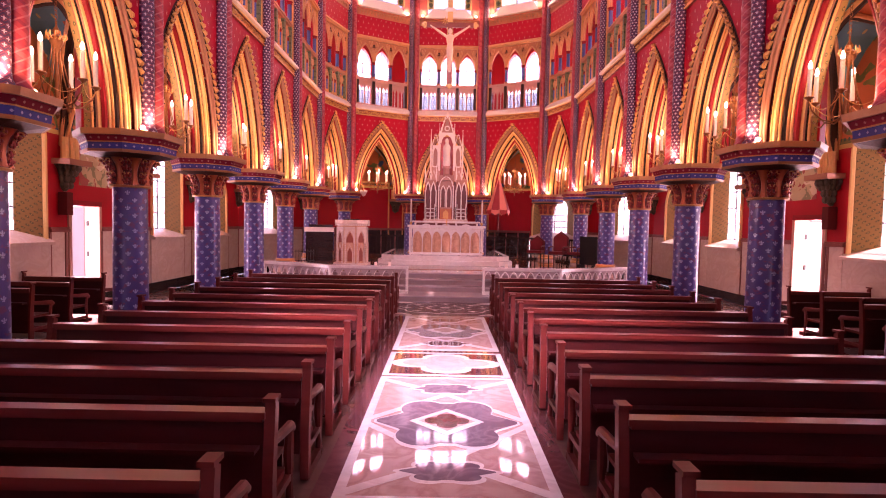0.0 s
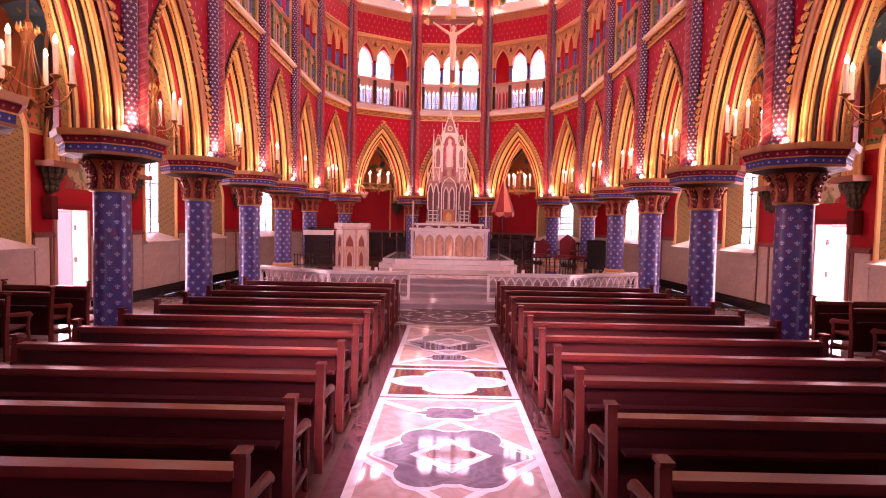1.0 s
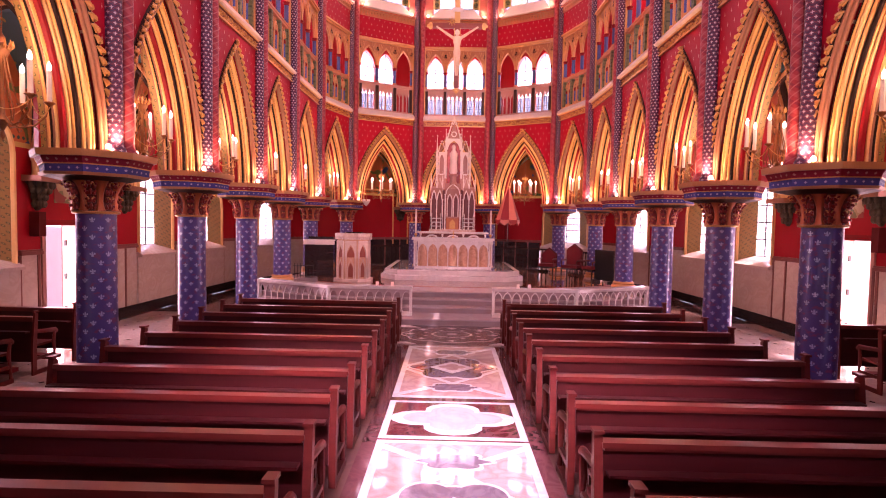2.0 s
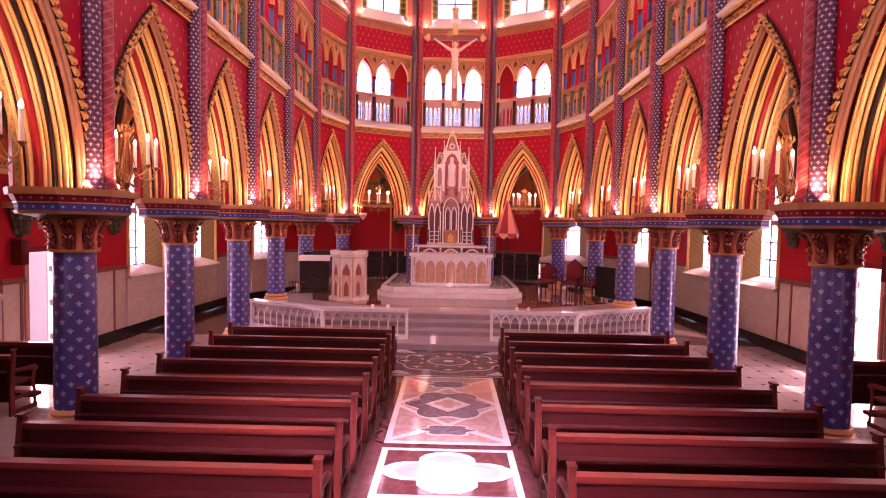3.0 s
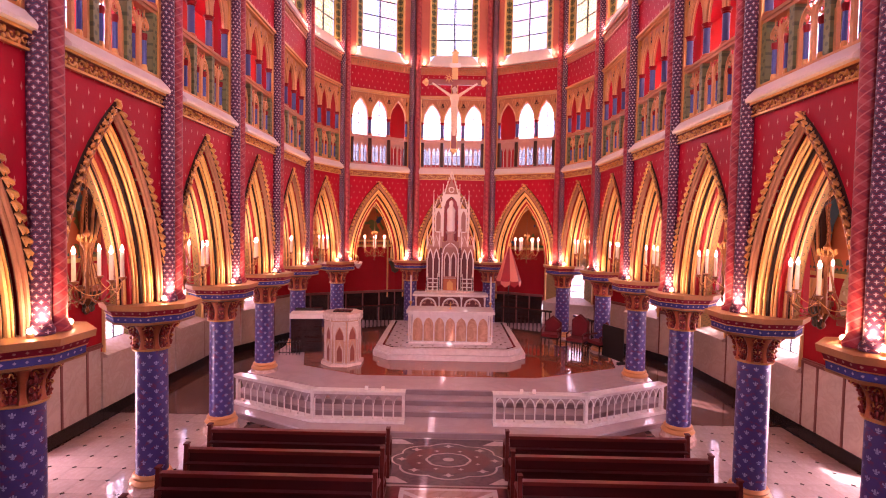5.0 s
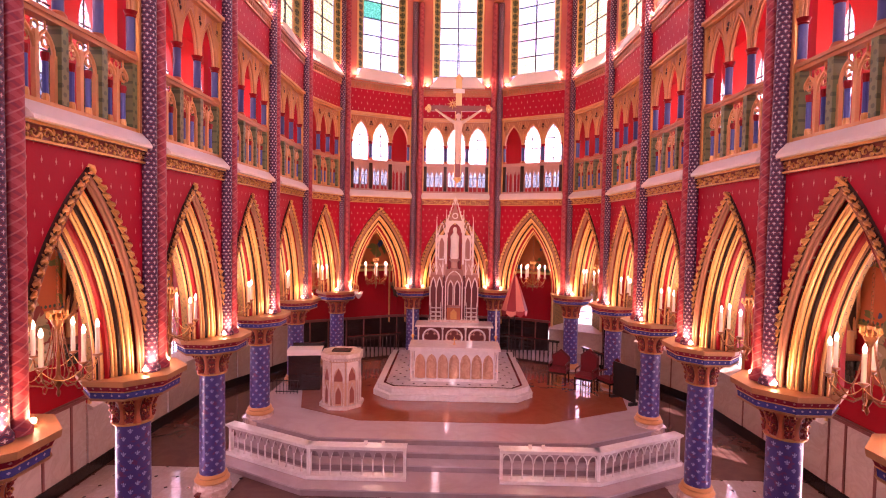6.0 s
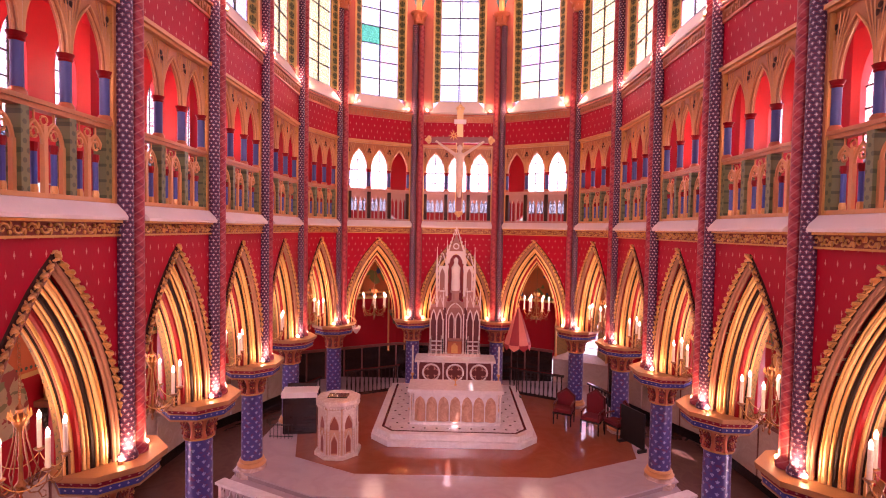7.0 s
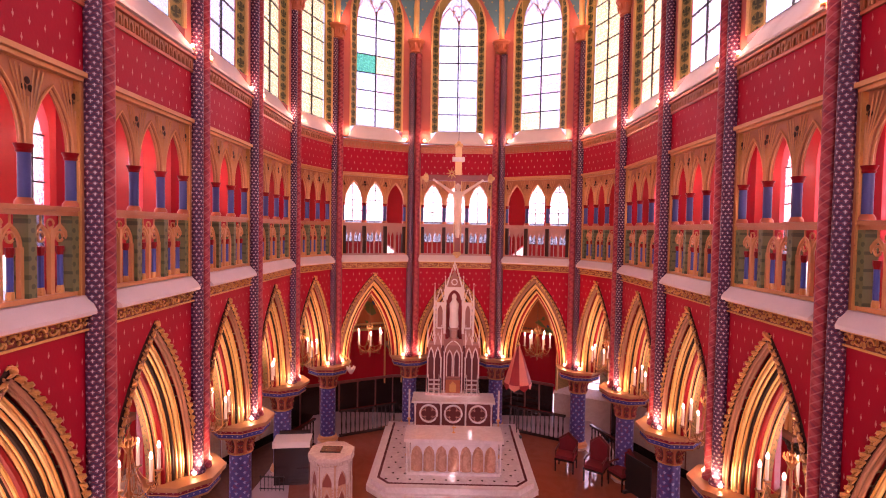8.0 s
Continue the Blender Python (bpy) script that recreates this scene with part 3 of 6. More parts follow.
    # dark lumps on the plate stand in for shade in pierced trefoils
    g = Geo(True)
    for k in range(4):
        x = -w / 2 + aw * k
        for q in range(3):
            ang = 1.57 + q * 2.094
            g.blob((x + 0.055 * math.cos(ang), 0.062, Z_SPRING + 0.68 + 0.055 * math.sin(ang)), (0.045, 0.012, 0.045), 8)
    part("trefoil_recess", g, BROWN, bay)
    for k in range(4):
        x = -w / 2 + aw * k
        g = Geo(True)
        r = 0.068
        g.lathe([(r, Z_RAIL), (r, Z_SPRING - 0.08)], 12)
        shaft = part("colonnette", g, SLATE_PAINT, bay, at=(x, 0.11, 0))
        part("colonnette_capital", Geo(True).lathe([(r, Z_SPRING - 0.1), (r + 0.02, Z_SPRING - 0.08), (r + 0.01, Z_SPRING - 0.06), (r + 0.04, Z_SPRING)], 12), RED_GLOSS, shaft)
        part("colonnette_base", Geo(True).lathe([(r + 0.035, Z_RAIL + 0.001), (r + 0.03, Z_RAIL + 0.04), (r + 0.005, Z_RAIL + 0.08)], 12), COPPER, shaft)
    # upper wall, cornice, clerestory
    part("frieze_wall", Geo().box(-H, H, 0, 0.3, Z_FRAME + 0.12, Z_CORNICE), RED, bay)
    part("gallery_ceiling_beam", Geo().box(-H - max(reach, 0), H + max(reach, 0), 0.3, GALLERY_DEPTH + 0.2, 10.95, 11.1), RED_PLAIN, bay)
    g = Geo()
    g.box(-H, H, -0.04, 0.3, Z_CORNICE, Z_CORNICE + 0.05).box(-H, H, -0.015, 0.3, Z_CORNICE + 0.05, Z_CORNICE + 0.24).box(-H, H, -0.1, 0.3, Z_CORNICE + 0.24, Z_CORNICE + 0.29)
    part("cornice", g, COPPER, bay)
    g = Geo()
    k = int(W / 0.13)
    for i in range(k):
        x = -H + (i + 0.5) * W / k
        arch_plate(g, x - 0.055, x + 0.055, Z_CORNICE + 0.06, Z_CORNICE + 0.23, [(x, 0.035, 0, Z_CORNICE + 0.1, 0.09)], -0.05, -0.016, 3)
    part("cornice_arcading", g, TRACERY, bay)
    aw0, spring, hw = min(H - 0.24, 0.98), Z_HEAD, 1.55
    g = Geo()
    arch_plate(g, -H, H, Z_SILL, 18.2, [(0, aw0, 0, spring, hw)], 0, 0.3, 10)
    part("clerestory_wall", g, PINK_WALL, bay)
    # splayed jambs, their patterned faces
    g = Geo()
    outer = [(-aw0, Z_GLASS - 0.1)] + [(x, z) for x, z, _, _ in pointed(aw0, hw, spring, 10)] + [(aw0, Z_GLASS - 0.1)]
    ai = glass_half(W)
    inner = [(-ai, Z_GLASS)] + [(x, z) for x, z, _, _ in pointed(ai, hw - 0.3, spring, 10)] + [(ai, Z_GLASS)]
    g.add([(x, 0.02, z) for x, z in outer] + [(x, 0.16, z) for x, z in inner], [(i, i + 1, len(outer) + i + 1, len(outer) + i) for i in range(len(outer) - 1)])
    part("window_splay", g, OLIVE, bay, "olive and gold patterned window jambs")
    g = Geo(True)
    g.sweep([(-aw0, Z_GLASS - 0.1, -1, 0)] + pointed(aw0, hw, spring, 10) + [(aw0, Z_GLASS - 0.1, 1, 0)], ring(0.035, 0.0, 6))
    part("window_roll", g, OCHRE, bay)
    g = Geo()
    prof = [(-0.12, Z_SILL - 0.055), (-0.12, Z_SILL - 0.01), (0.16, Z_GLASS), (0.24, Z_GLASS), (0.24, Z_SILL - 0.055)]
    n = len(prof)
    xs = [aw0 + 0.1, aw0 + 0.1, ai + 0.05, ai + 0.05, aw0 + 0.1]
    g.add([(s * xx, y, z) for s in (-1, 1) for (y, z), xx in zip(prof, xs)], [tuple(range(n)), tuple(range(n, 2 * n))[::-1]] + [(i, (i + 1) % n, n + (i + 1) % n, n + i) for i in range(n)])
    part("window_sill", g, WHITESTONE, bay, "pale sloping window sill")
    # outer gallery wall with its lancets
    g = Geo()
    arch_plate(g, -H - reach, H + reach, 7.0, 10.95, [(u, b, 7.75, 9.84, 0.72) for u, b in lancets], GALLERY_DEPTH, GALLERY_DEPTH + 0.25, 6)
    part("gallery_back_wall", g, GALLERY_RED, bay)
    part("gallery_floor", Geo().box(-H - 0.5, H + 0.5, 0.41, GALLERY_DEPTH, Z_LEDGE - 0.06, Z_LEDGE + 0.2), FLOOR_BROWN, bay)
    return bay


PINK_WALL = plain("salmon_wall_paint", (0.55, 0.16, 0.12), 0.5, wear=0.12, scale=1.5, shine=0.2)
GALLERY_RED = plain("gallery_red_paint", (0.46, 0.035, 0.032), 0.5, wear=0.12, scale=1.3, shine=0.2)


def build_lancet(m, b):
    """A narrow leaded window in the outer wall of the gallery."""
    win = thing("lancet_window", "bright narrow leaded lancet window in the gallery wall", "window", m, "gallery lancet windows", "structure")
    for s in (-1, 1):
        for r in range(6):
            z0, z1 = 7.76 + r * 0.42, 7.76 + r * 0.42 + 0.405
            if r == 5:
                g = Geo().upright([(s * 0.012, z0), (s * b * 0.86, z0), (s * b * 0.45, z0 + 0.33), (s * 0.012, z0 + 0.56)], 0, 0.012)
            else:
                g = Geo().box(*sorted((s * 0.012, s * (b - 0.012))), 0, 0.012, z0, z1)
            p = part("pane", g, PANE if r > 1 else PANE_BLUE, win)
            p.visible_shadow = False
    g = Geo()
    g.box(-0.014, 0.014, -0.012, 0.025, 7.75, 10.5)
    for r in range(6):
        g.box(-b, b, -0.012, 0.022, 7.742 + r * 0.42, 7.77 + r * 0.42)
    for r in range(2):
        for s in (-1, 1):
            g.tube([(s * b / 2 + 0.09 * math.cos(t), 0.0, 7.96 + 0.42 * r + 0.13 * math.sin(t)) for t in [k * math.pi / 4 for k in range(9)]], 0.012, 4)
    part("lead_came", g, LEAD, win)
    return win


def build_clerestory_window(W, m, tint):
    ai = glass_half(W)
    win = thing("clerestory_window", "tall leaded lancet window with pale panes", "window", m, "clerestory windows", "structure")
    rows = 6
    dz = (Z_HEAD - Z_GLASS) / rows
    pane = Geo().box(-ai / 2 + 0.008, ai / 2 - 0.008, 0, 0.012, 0.012, dz - 0.012).mesh("pane", PANE)
    for r in range(rows):
        for s in (-1, 1):
            mat = tint.get((r, s), tint.get("all", PANE))
            me = pane
            if mat is not PANE:
                me = pane.copy()
                me.materials[0] = mat
            p = part("pane", me, None, win, at=(s * ai / 2, 0.18, Z_GLASS + r * dz))
            p.visible_shadow = False
    h = 1.25
    for s in (-1, 1):
        g = Geo()
        pts = [(x, z) for x, z, _, _ in pointed(ai, h, Z_HEAD, 8)]
        half = [(s * abs(x) if abs(x) > 0.01 else s * 0.012, z) for x, z in (pts[:9] if s < 0 else pts[:9])]
        g.upright([(s * 0.012, Z_HEAD + 0.01)] + half, 0.18, 0.192)
        p = part("head_pane", g, tint.get("all", PANE), win)
        p.visible_shadow = False
    g = Geo()
    g.box(-0.02, 0.02, 0.155, 0.21, Z_GLASS, Z_HEAD + 0.3)
    for r in range(rows + 1):
        g.box(-ai, ai, 0.16, 0.205, Z_GLASS + r * dz - 0.015, Z_GLASS + r * dz + 0.015)
    part("glazing_bar", g, LEAD, win)
    g = Geo(True)
    for cx, a in ((-ai / 2, ai / 2), (ai / 2, ai / 2)):
        g.sweep(pointed(a, 0.75, Z_HEAD, 7, cx), ring(0.022, 0.175, 6))
    for q in range(4):
        ang = q * 1.5708 + 0.785
        g.tube([(0.13 * math.cos(ang) + 0.13 * math.cos(t), 0.175, Z_HEAD + 0.62 + 0.13 * math.sin(ang) + 0.13 * math.sin(t)) for t in [ang - 2 + k * 0.5 for k in range(9)]], 0.018, 5)
    part("window_tracery", g, PINKSTONE, win)
    return win


def build_balustrade(W, m, stone):
    """The gallery parapet of one bay: rail, posts, pierced panels with little coloured shafts."""
    H = W / 2
    o = H - 0.292
    b = thing("gallery_balustrade", "painted green and gold pierced gothic gallery balustrade" if not stone else "pale pierced gothic gallery balustrade with dark posts", "balustrade", m, "gallery balustrades")
    z0 = Z_LEDGE + 0.258
    body, post_mat = (RIB, GREEN_PAINT) if not stone else (PINKSTONE, BROWN)
    g = Geo()
    g.box(-o, o, 0.0, 0.22, Z_RAIL - 0.06, Z_RAIL - 0.004).box(-o, o, 0.03, 0.19, Z_RAIL - 0.12, Z_RAIL - 0.06)
    part("handrail", g, PINKSTONE if stone else TRACERY, b)
    part("foot_rail", Geo().box(-o, o, 0.04, 0.18, z0, z0 + 0.06), body, b)
    w = o * 2
    aw = w / 3
    for k in range(4):
        x = max(-o + 0.06, min(o - 0.06, -w / 2 + aw * k))
        part("post", Geo().box(x - 0.06, x + 0.06, 0.02, 0.2, z0 + 0.061, Z_RAIL - 0.121), post_mat, b)
    for k in range(3):
        xa, xb = -w / 2 + aw * k + 0.065, -w / 2 + aw * (k + 1) - 0.065
        c, q = (xa + xb) / 2, (xb - xa) / 4
        zt = Z_RAIL - 0.121
        for x in (c - q, c + q):
            g = Geo(True)
            g.sweep(pointed(q - 0.018, 0.26, z0 + 0.66, 5, x), ring(0.026, 0.105, 6))
            g.tube([(x + 0.05 * math.cos(t), 0.105, z0 + 0.78 + 0.06 * math.sin(t)) for t in [n * math.pi / 5 for n in range(11)]], 0.019, 5)
            g.tube([(x, 0.105, z0 + 0.9), (x, 0.105, zt)], 0.013, 5)
            part("tracery_arch", g, body, b)
        g = Geo(True)
        g.tube([(c + 0.055 * math.cos(t), 0.105, zt - 0.1 + 0.055 * math.sin(t)) for t in [n * math.pi / 5 for n in range(11)]], 0.014, 5)
        part("tracery_ring", g, body, b)
        for x in (xa + 0.012, c, xb - 0.012):
            part("mullion", Geo().box(x - 0.03, x + 0.03, 0.075, 0.135, z0 + 0.061, z0 + 0.66 if x != c else zt - 0.16), body, b)
        if not stone:
            for x in (c - q, c + q):
                s = part("little_shaft", Geo(True).lathe([(0.035, z0 + 0.16), (0.035, z0 + 0.55)], 8), BLUE_PAINT, b, at=(x, 0.105, 0))
                part("shaft_base", Geo(True).lathe([(0.045, z0 + 0.061), (0.045, z0 + 0.12), (0.036, z0 + 0.16)], 8), GOLD, s)
                part("shaft_capital", Geo(True).lathe([(0.036, z0 + 0.55), (0.05, z0 + 0.6), (0.05, z0 + 0.66)], 8), RED_GLOSS, s)
        else:
            g = Geo()
            n = 4
            step = (xb - xa) / n
            arch_plate(g, xa, xb, z0 + 0.7, zt, [(xa + (e + 0.5) * step, step / 2 - 0.022, 0, z0 + 0.7, 0.2) for e in range(n)], 0.08, 0.13, 4)
            part("tracery_panel", g, body, b)
            g = Geo(True)
            for x in [xa + step * e for e in range(1, n)]:
                g.tube([(x, 0.105, z0 + 0.06), (x, 0.105, z0 + 0.7)], 0.012, 6)
            part("tracery_shafts", g, body, b)
            g = Geo(True)
            for x in (c - q, c + q):
                g.tube([(x, 0.105, z0 + 0.06), (x, 0.105, Z_RAIL - 0.25)], 0.014, 6)
            part("bar", g, SILVER, b)
    return b


def build_pier(m):
    """A pier above its column: two painted wall shafts, core and capital."""
    p = thing("wall_pier", "pier with blue diapered and red spiral painted shafts", "pier", m, kind="structure")
    oct8 = [(0.46 * math.cos(radians(22.5 + 45 * k)), 0.62 + 0.5 * math.sin(radians(22.5 + 45 * k))) for k in range(8)]
    part("pier_core", Geo().slab(oct8, Z_IMPOST, Z_LEDGE + 0.1), RED_PLAIN, p)
    part("upper_core", Geo().box(-0.15, 0.15, 0.02, 0.42, Z_LEDGE + 0.1, 17.5), RED_PLAIN, p)
    part("pier_face", Geo().box(-0.17, 0.17, -0.012, 0.2, Z_IMPOST, 17.0), RED, p)
    return p


def build_shafts(m, side):
    """side: which way along the wall the blue shaft stands from the red one."""
    p = thing("shaft_cluster", "blue diapered wall shaft beside a red spiral-painted shaft", "wall shaft", m, "wall shafts", "structure")
    g = Geo(True).lathe([(0.155, 0), (0.155, 0.06), (0.122, 0.12), (0.115, 0.2), (0.115, 11.2)], 18)
    part("blue_shaft", g, DIAPER, p, "blue shaft with silver lilies", at=(side * 0.122, -0.06, Z_IMPOST))
    g = Geo(True).lathe([(0.155, 0), (0.155, 0.06), (0.122, 0.12), (0.115, 0.2), (0.115, 11.2)], 18)
    part("red_shaft", g, SPIRAL, p, "red spiral-painted shaft", at=(-side * 0.122, -0.075, Z_IMPOST))
    g = Geo(True)
    g.lathe([(0.2, 0), (0.22, 0.03), (0.2, 0.06), (0.22, 0.2), (0.3, 0.36), (0.34, 0.4), (0.34, 0.46)], 14, (0, -0.03, Z_CAP))
    for k in range(10):
        a = 2 * math.pi * k / 10
        g.blob((0.25 * math.cos(a), -0.03 + 0.25 * math.sin(a), Z_CAP + 0.24), (0.045, 0.045, 0.12), 6)
    part("capital", g, COPPER, p, "copper-gilded leaf capital")
    return p


def build_column(m, foot):
    """A round arcade column with base, painted shaft, leaf capital and moulded impost block."""
    c = thing("arcade_column", "blue arcade column painted with lilies, gilded leaf capital", "column", m, "arcade columns")
    y = 0.3
    g = Geo(True)
    g.lathe([(0.40, foot), (0.40, foot + 0.14), (0.37, foot + 0.17), (0.36, foot + 0.26)], 8, (0, y, 0), turn=0.3927)
    part("plinth", g, MARBLE_ROSE, c, "octagonal rose marble plinth")
    g = Geo(True)
    g.lathe([(0.345, foot + 0.262), (0.37, foot + 0.30), (0.345, foot + 0.34), (0.30, foot + 0.36), (0.325, foot + 0.40), (0.30, foot + 0.44), (0.28, foot + 0.45)], 24, (0, y, 0))
    part("base_ring", g, RIB, c, "rose-gold painted base mouldings")
    part("shaft", Geo(True).lathe([(0.268, foot + 0.45), (0.26, 2.65)], 28), COLUMN, c, "blue shaft with painted lilies", at=(0, y, 0))
    g = Geo(True)
    g.lathe([(0.27, 2.65), (0.305, 2.657), (0.312, 2.675), (0.30, 2.69), (0.27, 2.694)], 24, (0, y, 0))
    part("neck_ring", g, GILT, c)
    bell = [(0.265, 2.694), (0.25, 2.78), (0.255, 2.9), (0.30, 3.02), (0.38, 3.13)]
    part("capital_bell", Geo(True).lathe(bell, 20, (0, y, 0)), CAP_DARK, c, "dark red bell of the capital")
    # smooth stalks that flare at foot and head, with lacy leaves between them
    rows = []
    for r0, z, w in ((0.325, 2.695, 0.072), (0.312, 2.74, 0.055), (0.305, 2.83, 0.04), (0.315, 2.93, 0.042), (0.35, 3.03, 0.06), (0.42, 3.125, 0.09)):
        rows += [(r0 - 0.05, -w, z), (r0 - 0.008, -w * 0.6, z), (r0, 0, z), (r0 - 0.008, w * 0.6, z), (r0 - 0.05, w, z)]
    stalk = Geo(True).add(rows, [(5 * q + e, 5 * q + e + 1, 5 * q + e + 6, 5 * q + e + 5) for q in range(5) for e in range(4)]).mesh("stalk", COPPER)
    g = Geo(True)
    for z, r0, w, d in ((2.74, 0.29, 0.06, 0.030), (2.84, 0.292, 0.055, 0.034), (2.95, 0.315, 0.066, 0.036), (3.05, 0.365, 0.085, 0.038)):
        g.blob((r0 + 0.012, 0, z + 0.02), (0.026, 0.024, 0.05), 6)
        for e in (-1, 1):
            g.blob((r0, e * w * 0.62, z), (0.026, d * 0.8, d), 6)
            g.blob((r0 + 0.022, e * w * 0.95, z + 0.026), (0.018, 0.018, 0.022), 5)
    g.blob((0.415, 0, 3.09), (0.04, 0.05, 0.03), 6)
    leaf = g.mesh("capital_leaf", CAP_LEAF)
    curl = Geo(True)
    for e in (-1, 1):
        curl.tube([(0.405 + 0.035 * math.cos(t) * (1 - t / 9), e * (0.03 + 0.008 * t), 3.07 + 0.04 * math.sin(t) * (1 - t / 9)) for t in [q * 0.8 for q in range(8)]], [0.013 - 0.001 * q for q in range(8)], 5)
        curl.tube([(0.318 + 0.02 * math.cos(t), e * (0.02 + 0.01 * t), 2.86 + 0.035 * math.sin(t)) for t in [q * 0.8 for q in range(6)]], [0.01 - 0.001 * q for q in range(6)], 5)
    curl = curl.mesh("leaf_curl", GILT)
    for n in range(8):
        part("stalk", stalk, None, c, at=pose(0, y, 0, 0, 0, 45 * n))
        part("capital_leaf", leaf, None, c, at=pose(0, y, 0, 0, 0, 45 * n + 22.5))
        part("leaf_curl", curl, None, c, at=pose(0, y, 0, 0, 0, 45 * n + 22.5))

    def block(r0, z0, r1, z1):
        a = [(r0 * math.cos(radians(22.5 + 45 * k)), y + r0 * math.sin(radians(22.5 + 45 * k)), z0) for k in range(8)]
        b = [(r1 * math.cos(radians(22.5 + 45 * k)), y + r1 * math.sin(radians(22.5 + 45 * k)), z1) for k in range(8)]
        return Geo().add(a + b, [tuple(range(8))[::-1], tuple(range(8, 16))] + [(k, (k + 1) % 8, 8 + (k + 1) % 8, 8 + k) for k in range(8)])
    part("impost_soffit", block(0.44, 3.131, 0.66, 3.18), BROWN, c)
    part("impost_lower_fillet", block(0.69, 3.181, 0.715, 3.222), SLAB_GOLD, c)
    part("impost_blue_band", block(0.69, 3.223, 0.70, 3.322), BLUE_BAND, c, "blue painted band")
    part("impost_fillet", block(0.715, 3.323, 0.72, 3.338), GOLD, c)
    part("impost_red_band", block(0.71, 3.339, 0.755, 3.43), RED_BAND, c, "red painted band")
    part("impost_slab", block(0.80, 3.431, 0.815, Z_IMPOST - 0.008), SLAB_GOLD, c, "gold-brown impost slab")
    return c


kinds = {}
bays = []
for i in range(N - 1):
    p, q = NODES[i], NODES[i + 1]
    W = (Vector(q) - Vector(p)).length
    j = min(i, N - 2 - i)
    key = "nave" if j < 8 else {8: "turn", 9: "bend", 10: "side"}.get(j, "centre")
    m = facet(p, q)
    left = i < (N - 1) / 2
    lances = {"nave": [(-0.58, 0.27), (0.58, 0.27)], "turn": [(-0.58, 0.27), (0.58, 0.27)], "bend": [(0, 0.27)], "side": [(-0.08, 0.4), (0.88, 0.4)], "centre": [(-0.94, 0.4), (0, 0.4), (0.94, 0.4)]}[key]
    if key == "side" and not left:
        lances = sorted((-u, b) for u, b in lances)
    tag = key + ("_right" if key == "side" and not left else "")
    if tag in kinds:
        bay = copy_thing(kinds[tag], m)
    else:
        bay = kinds[tag] = build_bay(W, m, lances, {"nave": -0.001, "turn": 0.1, "bend": 0.6, "side": 0.75, "centre": 0.58}[key])
    bays.append((i, j, key, m, W))
    for u, b in lances:
        build_lancet(m @ pose(u, GALLERY_DEPTH + 0.1, 0), b)
    tint = {}
    if key in ("turn", "bend"):
        tint = {"all": PANE_WARM}
    elif key == "side" and left:
        tint = {(3, -1): PANE_GREEN, (3, 1): PANE_GOLD, (2, 1): PANE_ROSE, (2, -1): PANE_BLUISH, (1, 1): PANE_ROSE}
    elif key == "side":
        tint = {(2, -1): PANE_ROSE, (2, 1): PANE_ROSE, (0, -1): PANE_GOLD, (1, -1): PANE_ROSE, (3, -1): PANE_BLUISH}
    build_clerestory_window(W, m, tint)
    build_balustrade(W, m, j >= 10)

first_pier = first_column = high_column = None
first_shafts = {}
for i in range(N):
    m = node_pose(i)
    j = min(i, N - 1 - i)
    first_pier = build_pier(m) if first_pier is None else copy_thing(first_pier, m)
    side = -1 if i < N / 2 else 1
    first_shafts[side] = build_shafts(m, side) if side not in first_shafts else copy_thing(first_shafts[side], m)
    if j <= 7:
        first_column = build_column(m, 0.0) if first_column is None else copy_thing(first_column, m)
    else:
        high_column = build_column(m, RISE * 3 + 0.001) if high_column is None else copy_thing(high_column, m)

# ------------------------------------------------------------------ ambulatory: outer walls, vaults, corbels


def dado(parent, x0, x1, dark=False):
    """Marble panels between red-brown strips over a black skirting."""
    n = max(1, round((x1 - x0) / 0.75))
    w = (x1 - x0) / n
    for k in range(n):
        part("marble_panel", Geo().box(x0 + k * w + 0.035, x0 + (k + 1) * w - 0.035, -0.03, 0, 0.3, 1.82), WOOD_BLACK if dark else MARBLE_PANEL, parent)
        part("panel_strip", Geo().box(x0 + k * w - 0.03, x0 + k * w + 0.03, -0.045, 0, 0.3, 1.82), STRIP, parent)
    part("dado_rail", Geo().box(x0, x1, -0.07, 0, 1.824, 1.89).box(x0, x1, -0.05, 0, 1.89, 1.93), STRIP, parent)
    part("skirting", Geo().box(x0, x1, -0.06, 0, 0, 0.296), BLACK_STONE, parent)


